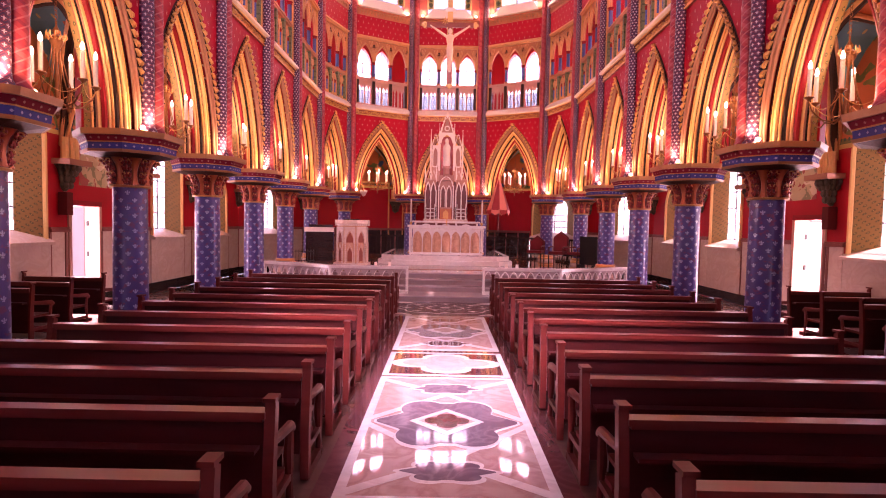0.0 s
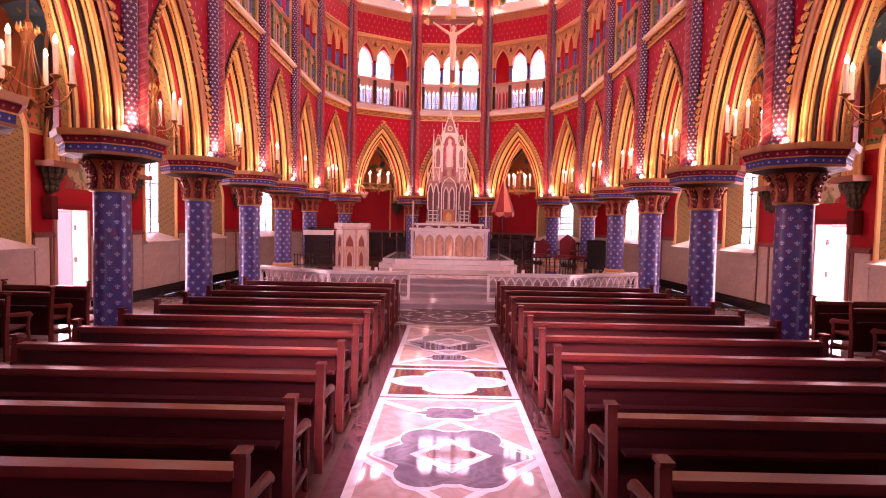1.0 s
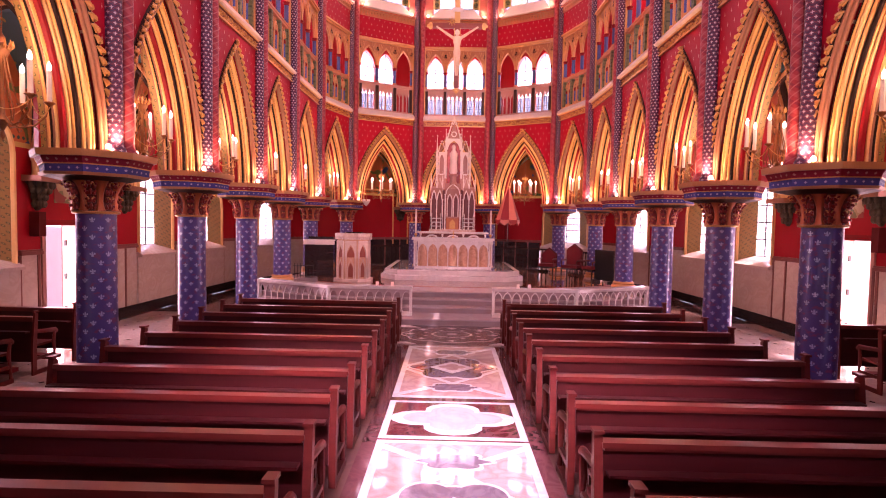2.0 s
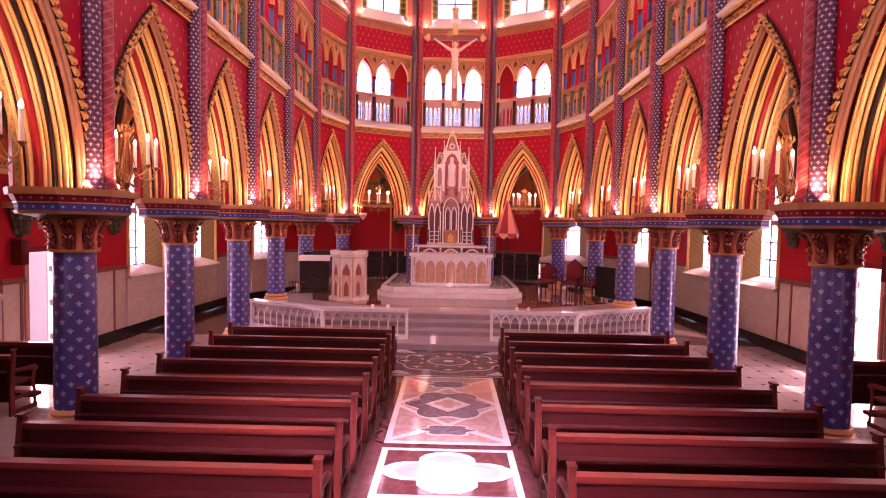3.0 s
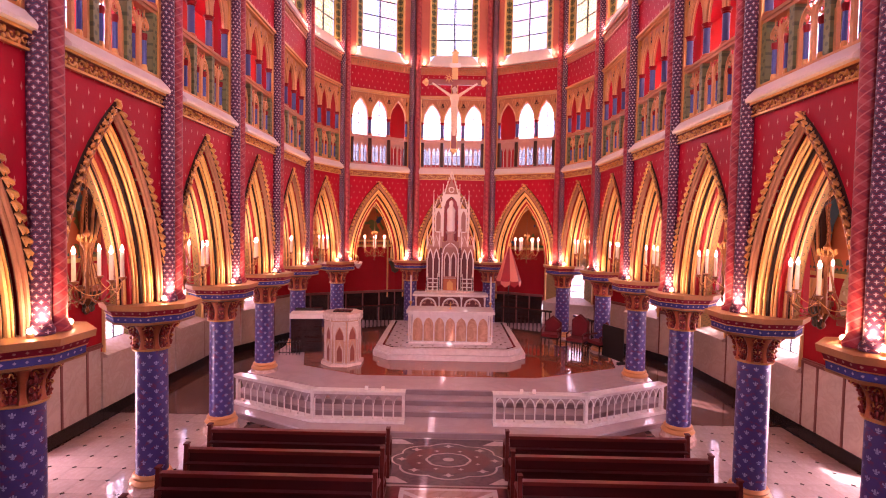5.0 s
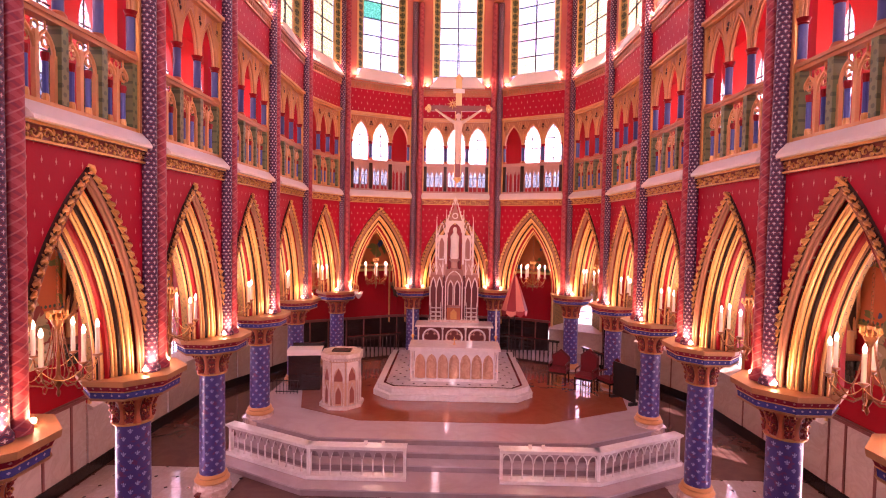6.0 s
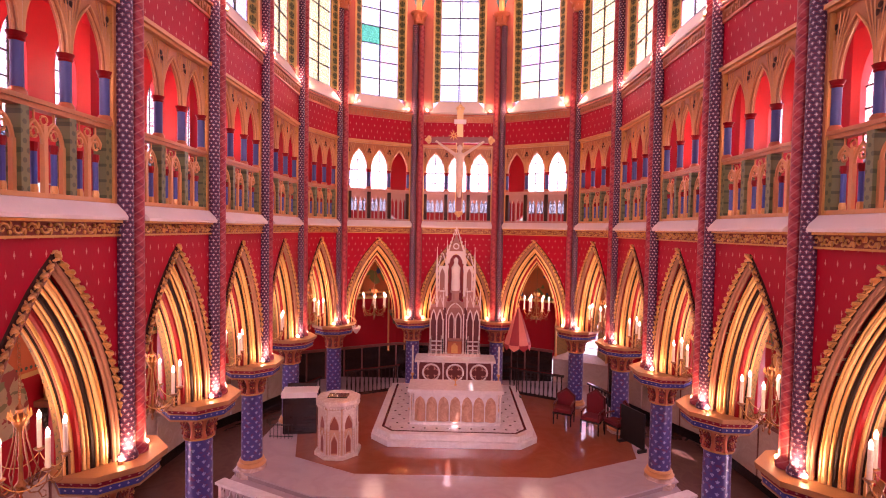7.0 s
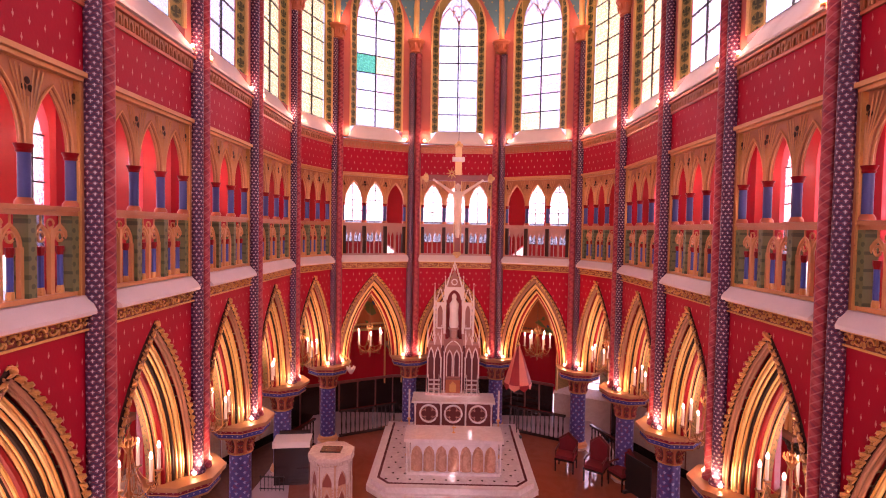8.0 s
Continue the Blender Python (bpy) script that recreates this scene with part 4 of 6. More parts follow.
def outer_bay(i, j, p, q):
    W = (Vector(q) - Vector(p)).length
    H = W / 2
    m = facet(p, q)
    kind = {5: "window", 6: "door", 7: "window", 9: "bright", 8: "small"}.get(j, "plain")
    c = 0.0
    if i == N - 2 - 10:
        kind, c = "apse", 0.67
    L, R = -H - c, H - c
    wall = thing("outer_wall_bay", "red painted ambulatory wall above a marble panelled dado", "wall", m, kind="structure")
    top = 6.6
    if kind == "plain":
        part("wall_face", Geo().box(-H, H, 0, 0.35, 0, top), OUTER_WALL, wall)
        dado(wall, -H, H, j >= 9)
        g = Geo()
        b = H - 0.35
        for x0, x1, z0, z1 in ((-b, -b + 0.07, 1.6, 4.2), (b - 0.07, b, 1.6, 4.2), (-b, b, 4.2, 4.27)):
            g.box(x0, x1, -0.04, 0, z0, z1)
        part("gilt_panel_frame", g, GOLD, wall)
        return m
    a = {"door": 0.48, "window": 0.66, "bright": 0.6, "small": 0.56, "apse": 0.86}[kind]
    foot = 0.0 if kind == "door" else 1.86
    if kind == "door":
        c = -0.77 if i < (N - 1) / 2 else 0.77
        top_d = 2.42
        part("wall_face", Geo().box(-H, c - a, 0, 0.35, 0, top).box(c + a, H, 0, 0.35, 0, top).box(c - a, c + a, 0, 0.35, top_d, top), OUTER_WALL, wall)
        dado(wall, -H, c - a - 0.08)
        dado(wall, c + a + 0.08, H)
        door = thing("door_frame", "pale wooden door frame open to bright daylight", "door", m @ pose(c, 0, 0), kind="structure")
        part("jamb", Geo().box(-a - 0.08, -a + 0.014, -0.04, 0.34, 0, top_d), PINKSTONE, door)
        part("jamb", Geo().box(a - 0.014, a + 0.08, -0.04, 0.34, 0, top_d), PINKSTONE, door)
        part("door_head", Geo().box(-a - 0.08, a + 0.08, -0.04, 0.3, top_d + 0.002, top_d + 0.12), RED_GLOSS, door)
        part("mural", Geo().upright([(-0.95, 2.9)] + [(x, z) for x, z, _, _ in pointed(0.95, 1.5, 3.2, 8)] + [(0.95, 2.9)], -0.012, -0.001), MURAL, wall, "faded painted mural above the door")
        s = 1 if i < (N - 1) / 2 else -1
        lf = part("door_leaf", Geo().box(*sorted((0.0, s * 0.78)), 0, 0.05, 0.01, top_d - 0.05), WHITESTONE, door, "pale open door leaf", at=pose(s * (a + 0.06), 0.34, 0, 0, 0, s * 80))
        part("door_handle", Geo(True).blob((s * 0.66, -0.03, 1.05), 0.035, 8), GOLD, lf)
        for z in (0.3, 1.2, 2.1):
            part("hinge", Geo().box(*sorted((s * 0.02, s * 0.1)), -0.02, 0.0, z, z + 0.2), IRON, lf)
        for z in (0.45, 1.2, 1.95):
            part("hinge", Geo().box(*sorted((s * (a - 0.035), s * (a - 0.015))), 0.22, 0.27, z, z + 0.13), IRON, door)
        lamp("door_daylight", "AREA", m @ pose(c, 0.32, top_d / 2, -90, 0, 0), 26, DAY, 2 * a - 0.06, top_d - 0.05)
        return m
    m = m @ pose(c, 0, 0)
    wall.matrix_basis = m
    head = 4.7 if kind == "window" else 3.9
    g = Geo()
    arch_plate(g, L, R, 0, top, [(0, a + 0.2, foot - 0.25, head - 0.9, 0.9)], 0, 0.35, 7)
    part("wall_face", g, OUTER_WALL, wall)
    dado(wall, L, -a - 0.3, kind == "apse")
    dado(wall, a + 0.3, R, kind == "apse")
    part("apron_panel", Geo().box(-a - 0.29, a + 0.29, -0.05, 0, 0.3, foot - 0.3), MARBLE_PANEL, wall)
    g = Geo()
    prof = [(-0.16, foot - 0.3), (-0.16, foot - 0.24), (0.3, foot), (0.34, foot), (0.34, foot - 0.3)]
    n = len(prof)
    g.add([(x, y, z) for x in (-a - 0.28, a + 0.28) for y, z in prof], [tuple(range(n)), tuple(range(n, 2 * n))[::-1]] + [(k, (k + 1) % n, n + (k + 1) % n, n + k) for k in range(n)])
    part("window_sill", g, MARBLE_PANEL, wall)
    part("skirting", Geo().box(-a - 0.29, a + 0.29, -0.06, 0, 0, 0.296), BLACK_STONE, wall)
    win = thing("ambulatory_window", "leaded lancet window with olive and gold patterned jambs", "window", m, kind="structure")
    outer = [(-a - 0.2, foot - 0.2)] + [(x, z) for x, z, _, _ in pointed(a + 0.2, 0.9, head - 0.9, 8)] + [(a + 0.2, foot - 0.2)]
    ai = a - 0.24
    inner = [(-ai, foot)] + [(x, z) for x, z, _, _ in pointed(ai, 0.7, head - 0.9, 8)] + [(ai, foot)]
    g = Geo().add([(x, -0.01, z) for x, z in outer] + [(x, 0.3, z) for x, z in inner], [(k, k + 1, len(outer) + k + 1, len(outer) + k) for k in range(len(outer) - 1)])
    part("window_splay", g, BORDER, win)
    g = Geo(True).sweep([(-a - 0.2, foot - 0.2, -1, 0)] + pointed(a + 0.2, 0.9, head - 0.9, 8) + [(a + 0.2, foot - 0.2, 1, 0)], ring(0.05, -0.01, 6))
    part("window_roll", g, OCHRE, win)
    rows = 4
    dz = (head - 0.9 - foot) / rows
    for r in range(rows):
        for s in (-1, 1):
            pn = part("pane", Geo().box(*sorted((s * 0.01, s * (ai - 0.01))), 0.31, 0.32, foot + r * dz + 0.01, foot + (r + 1) * dz - 0.01), PANE_ROSE if (r + s) % 3 == 0 else PANE, win)
            pn.visible_shadow = False
    pn = part("head_pane", Geo().upright([(x, z + 0.005) for x, z, _, _ in pointed(ai, 0.68, head - 0.9, 6)], 0.31, 0.32), PANE, win)
    pn.visible_shadow = False
    g = Geo().box(-0.016, 0.016, 0.29, 0.335, foot, head - 0.25)
    for r in range(rows + 1):
        g.box(-ai, ai, 0.298, 0.332, foot + r * dz - 0.015, foot + r * dz + 0.015)
    part("lead_came", g, LEAD, win)
    lamp("window_daylight", "AREA", m @ pose(0, 0.7, (foot + head) / 2, -90, 0, 0), {"window": 26, "apse": 7}.get(kind, 18), DAY, ai * 2.2, head - foot)
    return m


def build_vault(i):
    """One groined cell of the ambulatory vault, with ribs and the corbel on the outer wall."""
    pi, qi = (node_pose(k) @ Vector((0, 0.66, 0)) for k in (i, i + 1))
    po, qo = Vector((*OUTER[i], 0)), Vector((*OUTER[i + 1], 0))

    def crown(t):
        t = min(max(t, 0.0), 1.0)
        return math.sqrt(max(0.0, 1 - (abs(2 * t - 1)) ** 1.6)) ** 0.9

    def at(s, v):
        lo, hi = pi.lerp(qi, s), po.lerp(qo, s)
        p = lo.lerp(hi, v)
        return Vector((p.x, p.y, 3.75 + 2.55 * max(crown(s), crown(v))))
    v = thing("ambulatory_vault", "painted groin vault over the ambulatory", "vault", kind="structure")
    n = 12
    for name, mat, test in (("blue_web", VAULT, lambda s, t: abs(s - 0.5) < abs(t - 0.5)), ("orange_web", VAULT_WARM, lambda s, t: abs(s - 0.5) >= abs(t - 0.5))):
        g = Geo(True)
        for a in range(n):
            for b in range(n):
                if test((a + 0.5) / n, (b + 0.5) / n):
                    g.add([at(a / n, b / n), at((a + 1) / n, b / n), at((a + 1) / n, (b + 1) / n), at(a / n, (b + 1) / n)], [(0, 1, 2, 3)])
        part(name, g, mat, v)
    for path in ([(k / 14, k / 14) for k in range(15)], [(k / 14, 1 - k / 14) for k in range(15)], [(0, k / 14) for k in range(15)]):
        line = [at(s, t) - Vector((0, 0, 0.03)) for s, t in path]
        run = line[-1] - line[0]
        across = Vector((-run.y, run.x, 0)).normalized()
        rib = part("vault_rib", Geo(True).tube([p - Vector((0, 0, 0.03)) for p in line], 0.045, 8), OCHRE, v)
        for e, mat in ((-0.1, RIB), (0.1, RIB)):
            part("rib_roll", Geo(True).tube([p + across * e for p in line], 0.04, 6), mat, rib)
        part("rib_hollow", Geo(True).tube(line, 0.075, 8), BROWN, rib)
    return v


def build_corbel(m):
    c = thing("wall_corbel", "gilded leaf corbel carrying vault ribs", "corbel", m, "ambulatory corbels", "structure")
    g = Geo(True).lathe([(0.03, 2.72), (0.1, 2.8), (0.12, 3.0), (0.22, 3.22), (0.3, 3.3)], 10, (0, -0.02, 0))
    for z, r0, k in ((2.86, 0.12, 5), (3.0, 0.15, 5), (3.14, 0.21, 7), (3.24, 0.27, 7)):
        for e in range(k):
            a = math.pi * (e + (0.5 if k == 5 else 0.2)) / k
            g.blob((r0 * math.cos(a), -0.02 - r0 * math.sin(a), z), (0.06, 0.05, 0.085), 6)
    part("corbel_block", g, CORBEL_DARK, c, "dark carved leaf corbel")
    part("corbel_slab", Geo().box(-0.36, 0.36, -0.4, 0.05, 3.301, 3.42), HOOD, c)
    g = Geo(True)
    for s in (-1, 0, 1):
        g.tube([(s * 0.16, -0.15, 3.42), (s * 0.16, -0.15, 3.9)], 0.08, 8)
    part("rib_springer", g, OCHRE, c)
    return c


first_corbel = None
for i in range(N - 1):
    j = min(i, N - 2 - i)
    outer_bay(i, j, OUTER[i], OUTER[i + 1])
    build_vault(i)
for i in range(1, N - 1):
    m = facet(OUTER[i - 1], OUTER[i + 1])
    m.col[3] = (*OUTER[i], 0, 1)
    first_corbel = build_corbel(m) if first_corbel is None else copy_thing(first_corbel, m)

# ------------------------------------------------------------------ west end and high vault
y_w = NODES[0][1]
west = thing("wall_west", "red painted west wall", "wall", kind="structure")
g = Geo()
arch_plate(g, -9.3, 9.3, 0, 20.5, [(x, 1.5, 9.0, 13.8, 2.2) for x in (-3.5, 0, 3.5)], 0, 0.4, 8)
part("wall_face", g.moved(pose(0, y_w - 0.45, 0)), RED, west)
# unseen windows, added behind the eye to give the lamps an opening
for x in (-3.5, 0, 3.5):
    great = thing("west_window", "unseen leaded window added in the west wall", "window", pose(x, y_w - 0.25, 0), kind="structure")
    for k in range(3):
        for r in range(6):
            pn = part("pane", Geo().box(-1.48 + k, -0.52 + k, 0, 0.012, 9.02 + r, 9.98 + r), PANE, great)
            pn.visible_shadow = False
        part("mullion", Geo().box(-1.52 + k, -1.48 + k, -0.03, 0.04, 9.0, 15.2), LEAD, great)
    # narrow added lamp, aimed to lay a bright pool on aisle and pews
    pool = lamp("west_window_skylight", "AREA", look((x, y_w + 0.02, 13.9), (x * 0.5, 8.0 if x else 6.4, 0.4)), 15 if x else 12, (0.94, 0.84, 0.98), 2.2 if x else 1.1, 1.6)
    pool.data.spread = radians(11)
# added fill from the west that brightens the altar and columns
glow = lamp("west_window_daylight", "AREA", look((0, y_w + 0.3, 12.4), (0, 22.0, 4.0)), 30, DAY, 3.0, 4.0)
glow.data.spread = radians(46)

high = thing("high_vault", "blue painted ribbed high vault", "vault", kind="structure")


def rib_line(i):
    x, y = NODES[i]
    cx, cy = 0.0, min(y, 18.2)
    out = []
    for k in range(11):
        t = k / 10 * math.pi / 2
        s = 1 - math.cos(t)
        out.append(Vector((x + (cx - x) * s, y + (cy - y) * s, 15.15 + 5.6 * math.sin(t) ** 0.85)))
    return out


ribs = [rib_line(i) for i in range(N)]
for i in range(N - 1):
    g = Geo(True)
    A, B2 = ribs[i], ribs[i + 1]
    rows = []
    for k in range(11):
        s = k / 10
        row = []
        for e in range(9):
            v = e / 8
            p = A[k].lerp(B2[k], v)
            p.z += 2.4 * (1 - s) ** 1.3 * (1 - (abs(2 * v - 1)) ** 1.7)
            row.append(p)
        rows.append(row)
    for k in range(10):
        for e in range(8):
            g.add([rows[k][e], rows[k][e + 1], rows[k + 1][e + 1], rows[k + 1][e]], [(0, 1, 2, 3)])
    part("vault_web", g, VAULT, high)
for i in range(N):
    part("vault_rib", Geo(True).tube([p - Vector((0, 0, 0.02)) for p in ribs[i]], 0.11, 8), OCHRE, high)
part("roof", Geo().box(-9.4, 9.4, y_w - 0.5, 28.5, 21.2, 21.5), RED_PLAIN, high)

# ------------------------------------------------------------------ floors
floor = thing("floor", "polished brown marble chapel floor, darkened for dim light", "floor", kind="structure", geo=Geo().box(-9.3, 9.3, y_w - 0.5, 28, -0.3, -0.012), material=FLOOR_BASE)
ground = thing("ground", "paved ground outside the chapel", "ground", kind="structure", geo=Geo().box(-400, 400, -400, 400, -0.6, -0.35), material=plain("outside_paving", (0.5, 0.48, 0.45), 0.7))


def inlay(name, outline, mat, level, parent):
    return part(name, Geo().slab(outline, -0.006, 0.004 * level), mat, parent)


def poly(pts, cx, cy, sx, sy):
    return [(cx + x * sx, cy + y * sy) for x, y in pts]


def quatrefoil(r, n=8):
    """Four lobes round a square."""
    pts = []
    for q in range(4):
        a0 = q * math.pi / 2
        for k in range(n + 1):
            a = a0 - 1.75 + 3.5 * k / n
            pts.append((0.55 * r * math.cos(a0) + 0.46 * r * math.cos(a), 0.55 * r * math.sin(a0) + 0.46 * r * math.sin(a)))
    return pts


def rect(x0, x1, y0, y1):
    return [(x0, y0), (x1, y0), (x1, y1), (x0, y1)]


DIAMOND = [(0, -1), (1, 0), (0, 1), (-1, 0)]


def notched():
    """A lozenge with four round lobes between its points."""
    out = []
    for q in range(72):
        t = 2 * math.pi * (q + 0.5) / 72
        cx, sy = math.cos(t), math.sin(t)
        r = 1 / (abs(cx) + abs(sy) / 0.75)
        lx, ly, lr = 0.32, 0.48, 0.33
        px = abs(cx) * lx + abs(sy) * ly
        d2 = (lx * lx + ly * ly) - px * px
        if d2 < lr * lr:
            r = max(r, px + math.sqrt(lr * lr - d2))
        out.append((r * cx, r * sy))
    return out


def circle(n=24):
    return [(math.cos(2 * math.pi * k / n), math.sin(2 * math.pi * k / n)) for k in range(n)]


aisle = thing("aisle_inlay", "inlaid polished marble panels along the central aisle", "floor", kind="structure")
inlay("aisle_bed", rect(-1.08, 1.08, y_w, 12.3), FLOOR_RED, 0.5, aisle)


def long_panel(y0, y1):
    c, h = (y0 + y1) / 2 - 0.02, (y1 - y0) / 2
    inlay("white_border", rect(-0.91, 0.91, y0, y1), FLOOR_WHITE, 1, aisle)
    inlay("pink_field", rect(-0.82, 0.82, y0 + 0.09, y1 - 0.09), FLOOR_PINK, 2, aisle)
    for s in (-1, 1):
        mid, end = c + s * 0.92, c + s * (h - 0.1)
        for e in (-1, 1):
            inlay("white_band", [(0, mid - s * 0.06), (e * 0.82, c + s * 0.04), (e * 0.82, c + s * 0.16), (0, mid + s * 0.06)][::e * s], FLOOR_WHITE, 2.6, aisle)
            inlay("white_band", [(0, mid - s * 0.06), (e * 0.82, end - s * 0.12), (e * 0.82, end), (0, mid + s * 0.06)][::e * s], FLOOR_WHITE, 3.0, aisle)
        inlay("white_lozenge", poly(notched(), 0, c + s * 1.13, 0.5, 0.26), FLOOR_WHITE, 3.2, aisle)
        inlay("grey_lozenge", poly(notched(), 0, c + s * 1.13, 0.44, 0.21), FLOOR_GREY, 3.6, aisle)
    inlay("white_lozenge", poly(notched(), 0, c, 0.83, 0.83), FLOOR_WHITE, 3.6, aisle)
    inlay("grey_lozenge", poly(notched(), 0, c, 0.80, 0.77), FLOOR_GREY, 4.4, aisle)
    inlay("white_diamond", poly(DIAMOND, 0, c, 0.40, 0.37), FLOOR_WHITE, 5.2, aisle)
    inlay("pink_diamond", poly(DIAMOND, 0, c, 0.30, 0.27), FLOOR_PINK if y0 < 6 else FLOOR_WHITE, 6, aisle)
    inlay("red_quatrefoil", poly(quatrefoil(1), 0, c, 0.24, 0.2), FLOOR_RED if y0 < 6 else FLOOR_PINK, 6.8, aisle)


def square_panel(y0, y1):
    c, h = (y0 + y1) / 2, (y1 - y0) / 2
    inlay("white_border", rect(-0.91, 0.91, y0, y1), FLOOR_WHITE, 1, aisle)
    inlay("red_field", rect(-0.82, 0.82, y0 + 0.09, y1 - 0.09), FLOOR_RED, 2, aisle)
    inlay("white_quatrefoil", poly(quatrefoil(1), 0, c, 0.83, h * 0.82), FLOOR_WHITE, 3, aisle)
    inlay("grey_quatrefoil", poly(quatrefoil(1), 0, c, 0.66, h * 0.63), FLOOR_TILE, 4, aisle)


long_panel(8.95, 12.24)
square_panel(7.45, 8.8)
long_panel(4.1, 7.4)
square_panel(2.6, 3.95)
long_panel(-0.75, 2.55)
# round panel before the steps
C_WHEEL = 13.42
inlay("pale_border", rect(-1.6, 1.6, 12.3, 14.55), FLOOR_TILE, 0.7, aisle)
inlay("dark_field", rect(-1.5, 1.5, 12.36, 14.5), WHEEL_DARK, 1.5, aisle)


def wreath(r0, wave, n=96):
    """A lobed outline: eight shallow lobes with small points between them."""
    out = []
    for k in range(n):
        a = 2 * math.pi * k / n
        out.append((r0 * (1 + wave * abs(math.cos(4 * a))) * math.cos(a), r0 * (1 + wave * abs(math.cos(4 * a))) * math.sin(a)))
    return out


inlay("white_wreath", poly(wreath(1.0, 0.12), 0, C_WHEEL, 1.09, 0.76), WHEEL_PALE, 2.5, aisle)
inlay("dark_wreath", poly(wreath(1.0, 0.12), 0, C_WHEEL, 1.045, 0.72), WHEEL_DARK, 3.5, aisle)
inlay("red_wreath", poly(wreath(1.0, 0.05), 0, C_WHEEL, 0.86, 0.58), WHEEL_RED, 3.9, aisle)
inlay("pale_wheel", poly(wreath(1.0, 0.06), 0, C_WHEEL, 0.46, 0.32), WHEEL_PALE, 4.5, aisle)
inlay("grey_wheel", poly(wreath(1.0, 0.06), 0, C_WHEEL, 0.41, 0.28), WHEEL_DARK, 5.5, aisle)
inlay("pale_hub", poly(circle(20), 0, C_WHEEL, 0.12, 0.08), WHEEL_PALE, 6.5, aisle)
for k in range(8):
    a = k * math.pi / 4
    inlay("wreath_leaf", poly([(0, -1), (0.45, -0.2), (1, 0), (0.45, 0.2), (0, 1), (-0.45, 0.2), (-1, 0), (-0.45, -0.2)], 0.98 * math.cos(a), C_WHEEL + 0.68 * math.sin(a), 0.12, 0.08), WHEEL_PALE, 4.7, aisle)
    a += math.pi / 8
    inlay("wreath_leaf", poly([(0, -1), (0.45, -0.2), (1, 0), (0.45, 0.2), (0, 1), (-0.45, 0.2), (-1, 0), (-0.45, -0.2)], 0.66 * math.cos(a), C_WHEEL + 0.45 * math.sin(a), 0.06, 0.045), WHEEL_PALE, 4.7, aisle)
for sx in (-1, 1):
    for y0, y1 in ((12.42, 12.66), (14.2, 14.44)):
        inlay("pale_corner", [(sx * 0.78, y0), (sx * 1.42, y0), (sx * 1.42, y1), (sx * 1.05, y1)][::sx], WHEEL_PALE, 2.5, aisle)

# ------------------------------------------------------------------ sanctuary steps and dais
dais = thing("sanctuary_dais", "stepped white marble sanctuary platform", "platform", kind="structure")
for k, y in enumerate((14.56, 15.45, 15.8, 16.17)):
    out = [(-3.35, y), (3.35, y), (5.75, y + 1.2), (5.75, 19.2), (5.6, 26), (-5.6, 26), (-5.75, 19.2), (-5.75, y + 1.2)]
    # risers carry the nosing shadow in their darker colour
    part("marble_step", Geo().slab(out, RISE * k - 0.01 if k else -0.011, RISE * (k + 1) - 0.035), MARBLE_SHADED_RISER, dais)
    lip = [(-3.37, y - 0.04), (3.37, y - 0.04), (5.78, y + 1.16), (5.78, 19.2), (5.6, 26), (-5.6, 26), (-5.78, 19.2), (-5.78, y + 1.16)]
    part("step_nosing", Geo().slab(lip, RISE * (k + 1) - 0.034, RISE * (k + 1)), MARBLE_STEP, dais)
Z_S = 0.672
brown = [(-4.4, 18.2), (-2.6, 17.3), (2.5, 17.34), (5.15, 18.6), (5.45, 20.1), (4.6, 23), (2, 25), (-2, 25), (-4.6, 23), (-4.9, 20.1)]
part("polished_floor", Geo().slab(brown, 0.5, Z_S), FLOOR_BROWN, dais, "brown polished marble floor")

podium = thing("altar_podium", "white marble altar podium with a dark inlaid line", "platform")
for k, (hw, y0, c) in enumerate(((2.5, 18.98, 0.55), (2.38, 19.1, 0.5))):
    out = [(-hw + c, y0), (hw - c, y0), (hw, y0 + c), (hw, 24.1), (-hw, 24.1), (-hw, y0 + c)]
    z = Z_S + 0.17 * k
    part("podium_step", Geo().slab(out, z + 0.002, z + 0.17), MARBLE, podium)
Z_P = Z_S + 0.34
ins = [(-1.86, 19.3), (1.86, 19.3), (2.2, 19.66), (2.2, 24), (-2.2, 24), (-2.2, 19.66)]
ins2 = [(-1.82, 19.38), (1.82, 19.38), (2.12, 19.7), (2.12, 24), (-2.12, 24), (-2.12, 19.7)]
part("dark_inlay", Geo().slab(ins, Z_P - 0.01, Z_P + 0.004), FLOOR_RED, podium)
part("podium_top", Geo().slab(ins2, Z_P - 0.01, Z_P + 0.008), FLOOR_WHITE, podium)
g = Geo()
for r in range(12):
    for k in range(12):
        x, y = -1.93 + 0.35 * k + 0.17 * (r % 2), 19.58 + 0.36 * r
        if x < 2.0:
            g.slab(poly(DIAMOND, x, y, 0.045, 0.045), Z_P, Z_P + 0.012)
tagged(part("tile_dots", g, FLOOR_DARK, podium), kind="stuff")


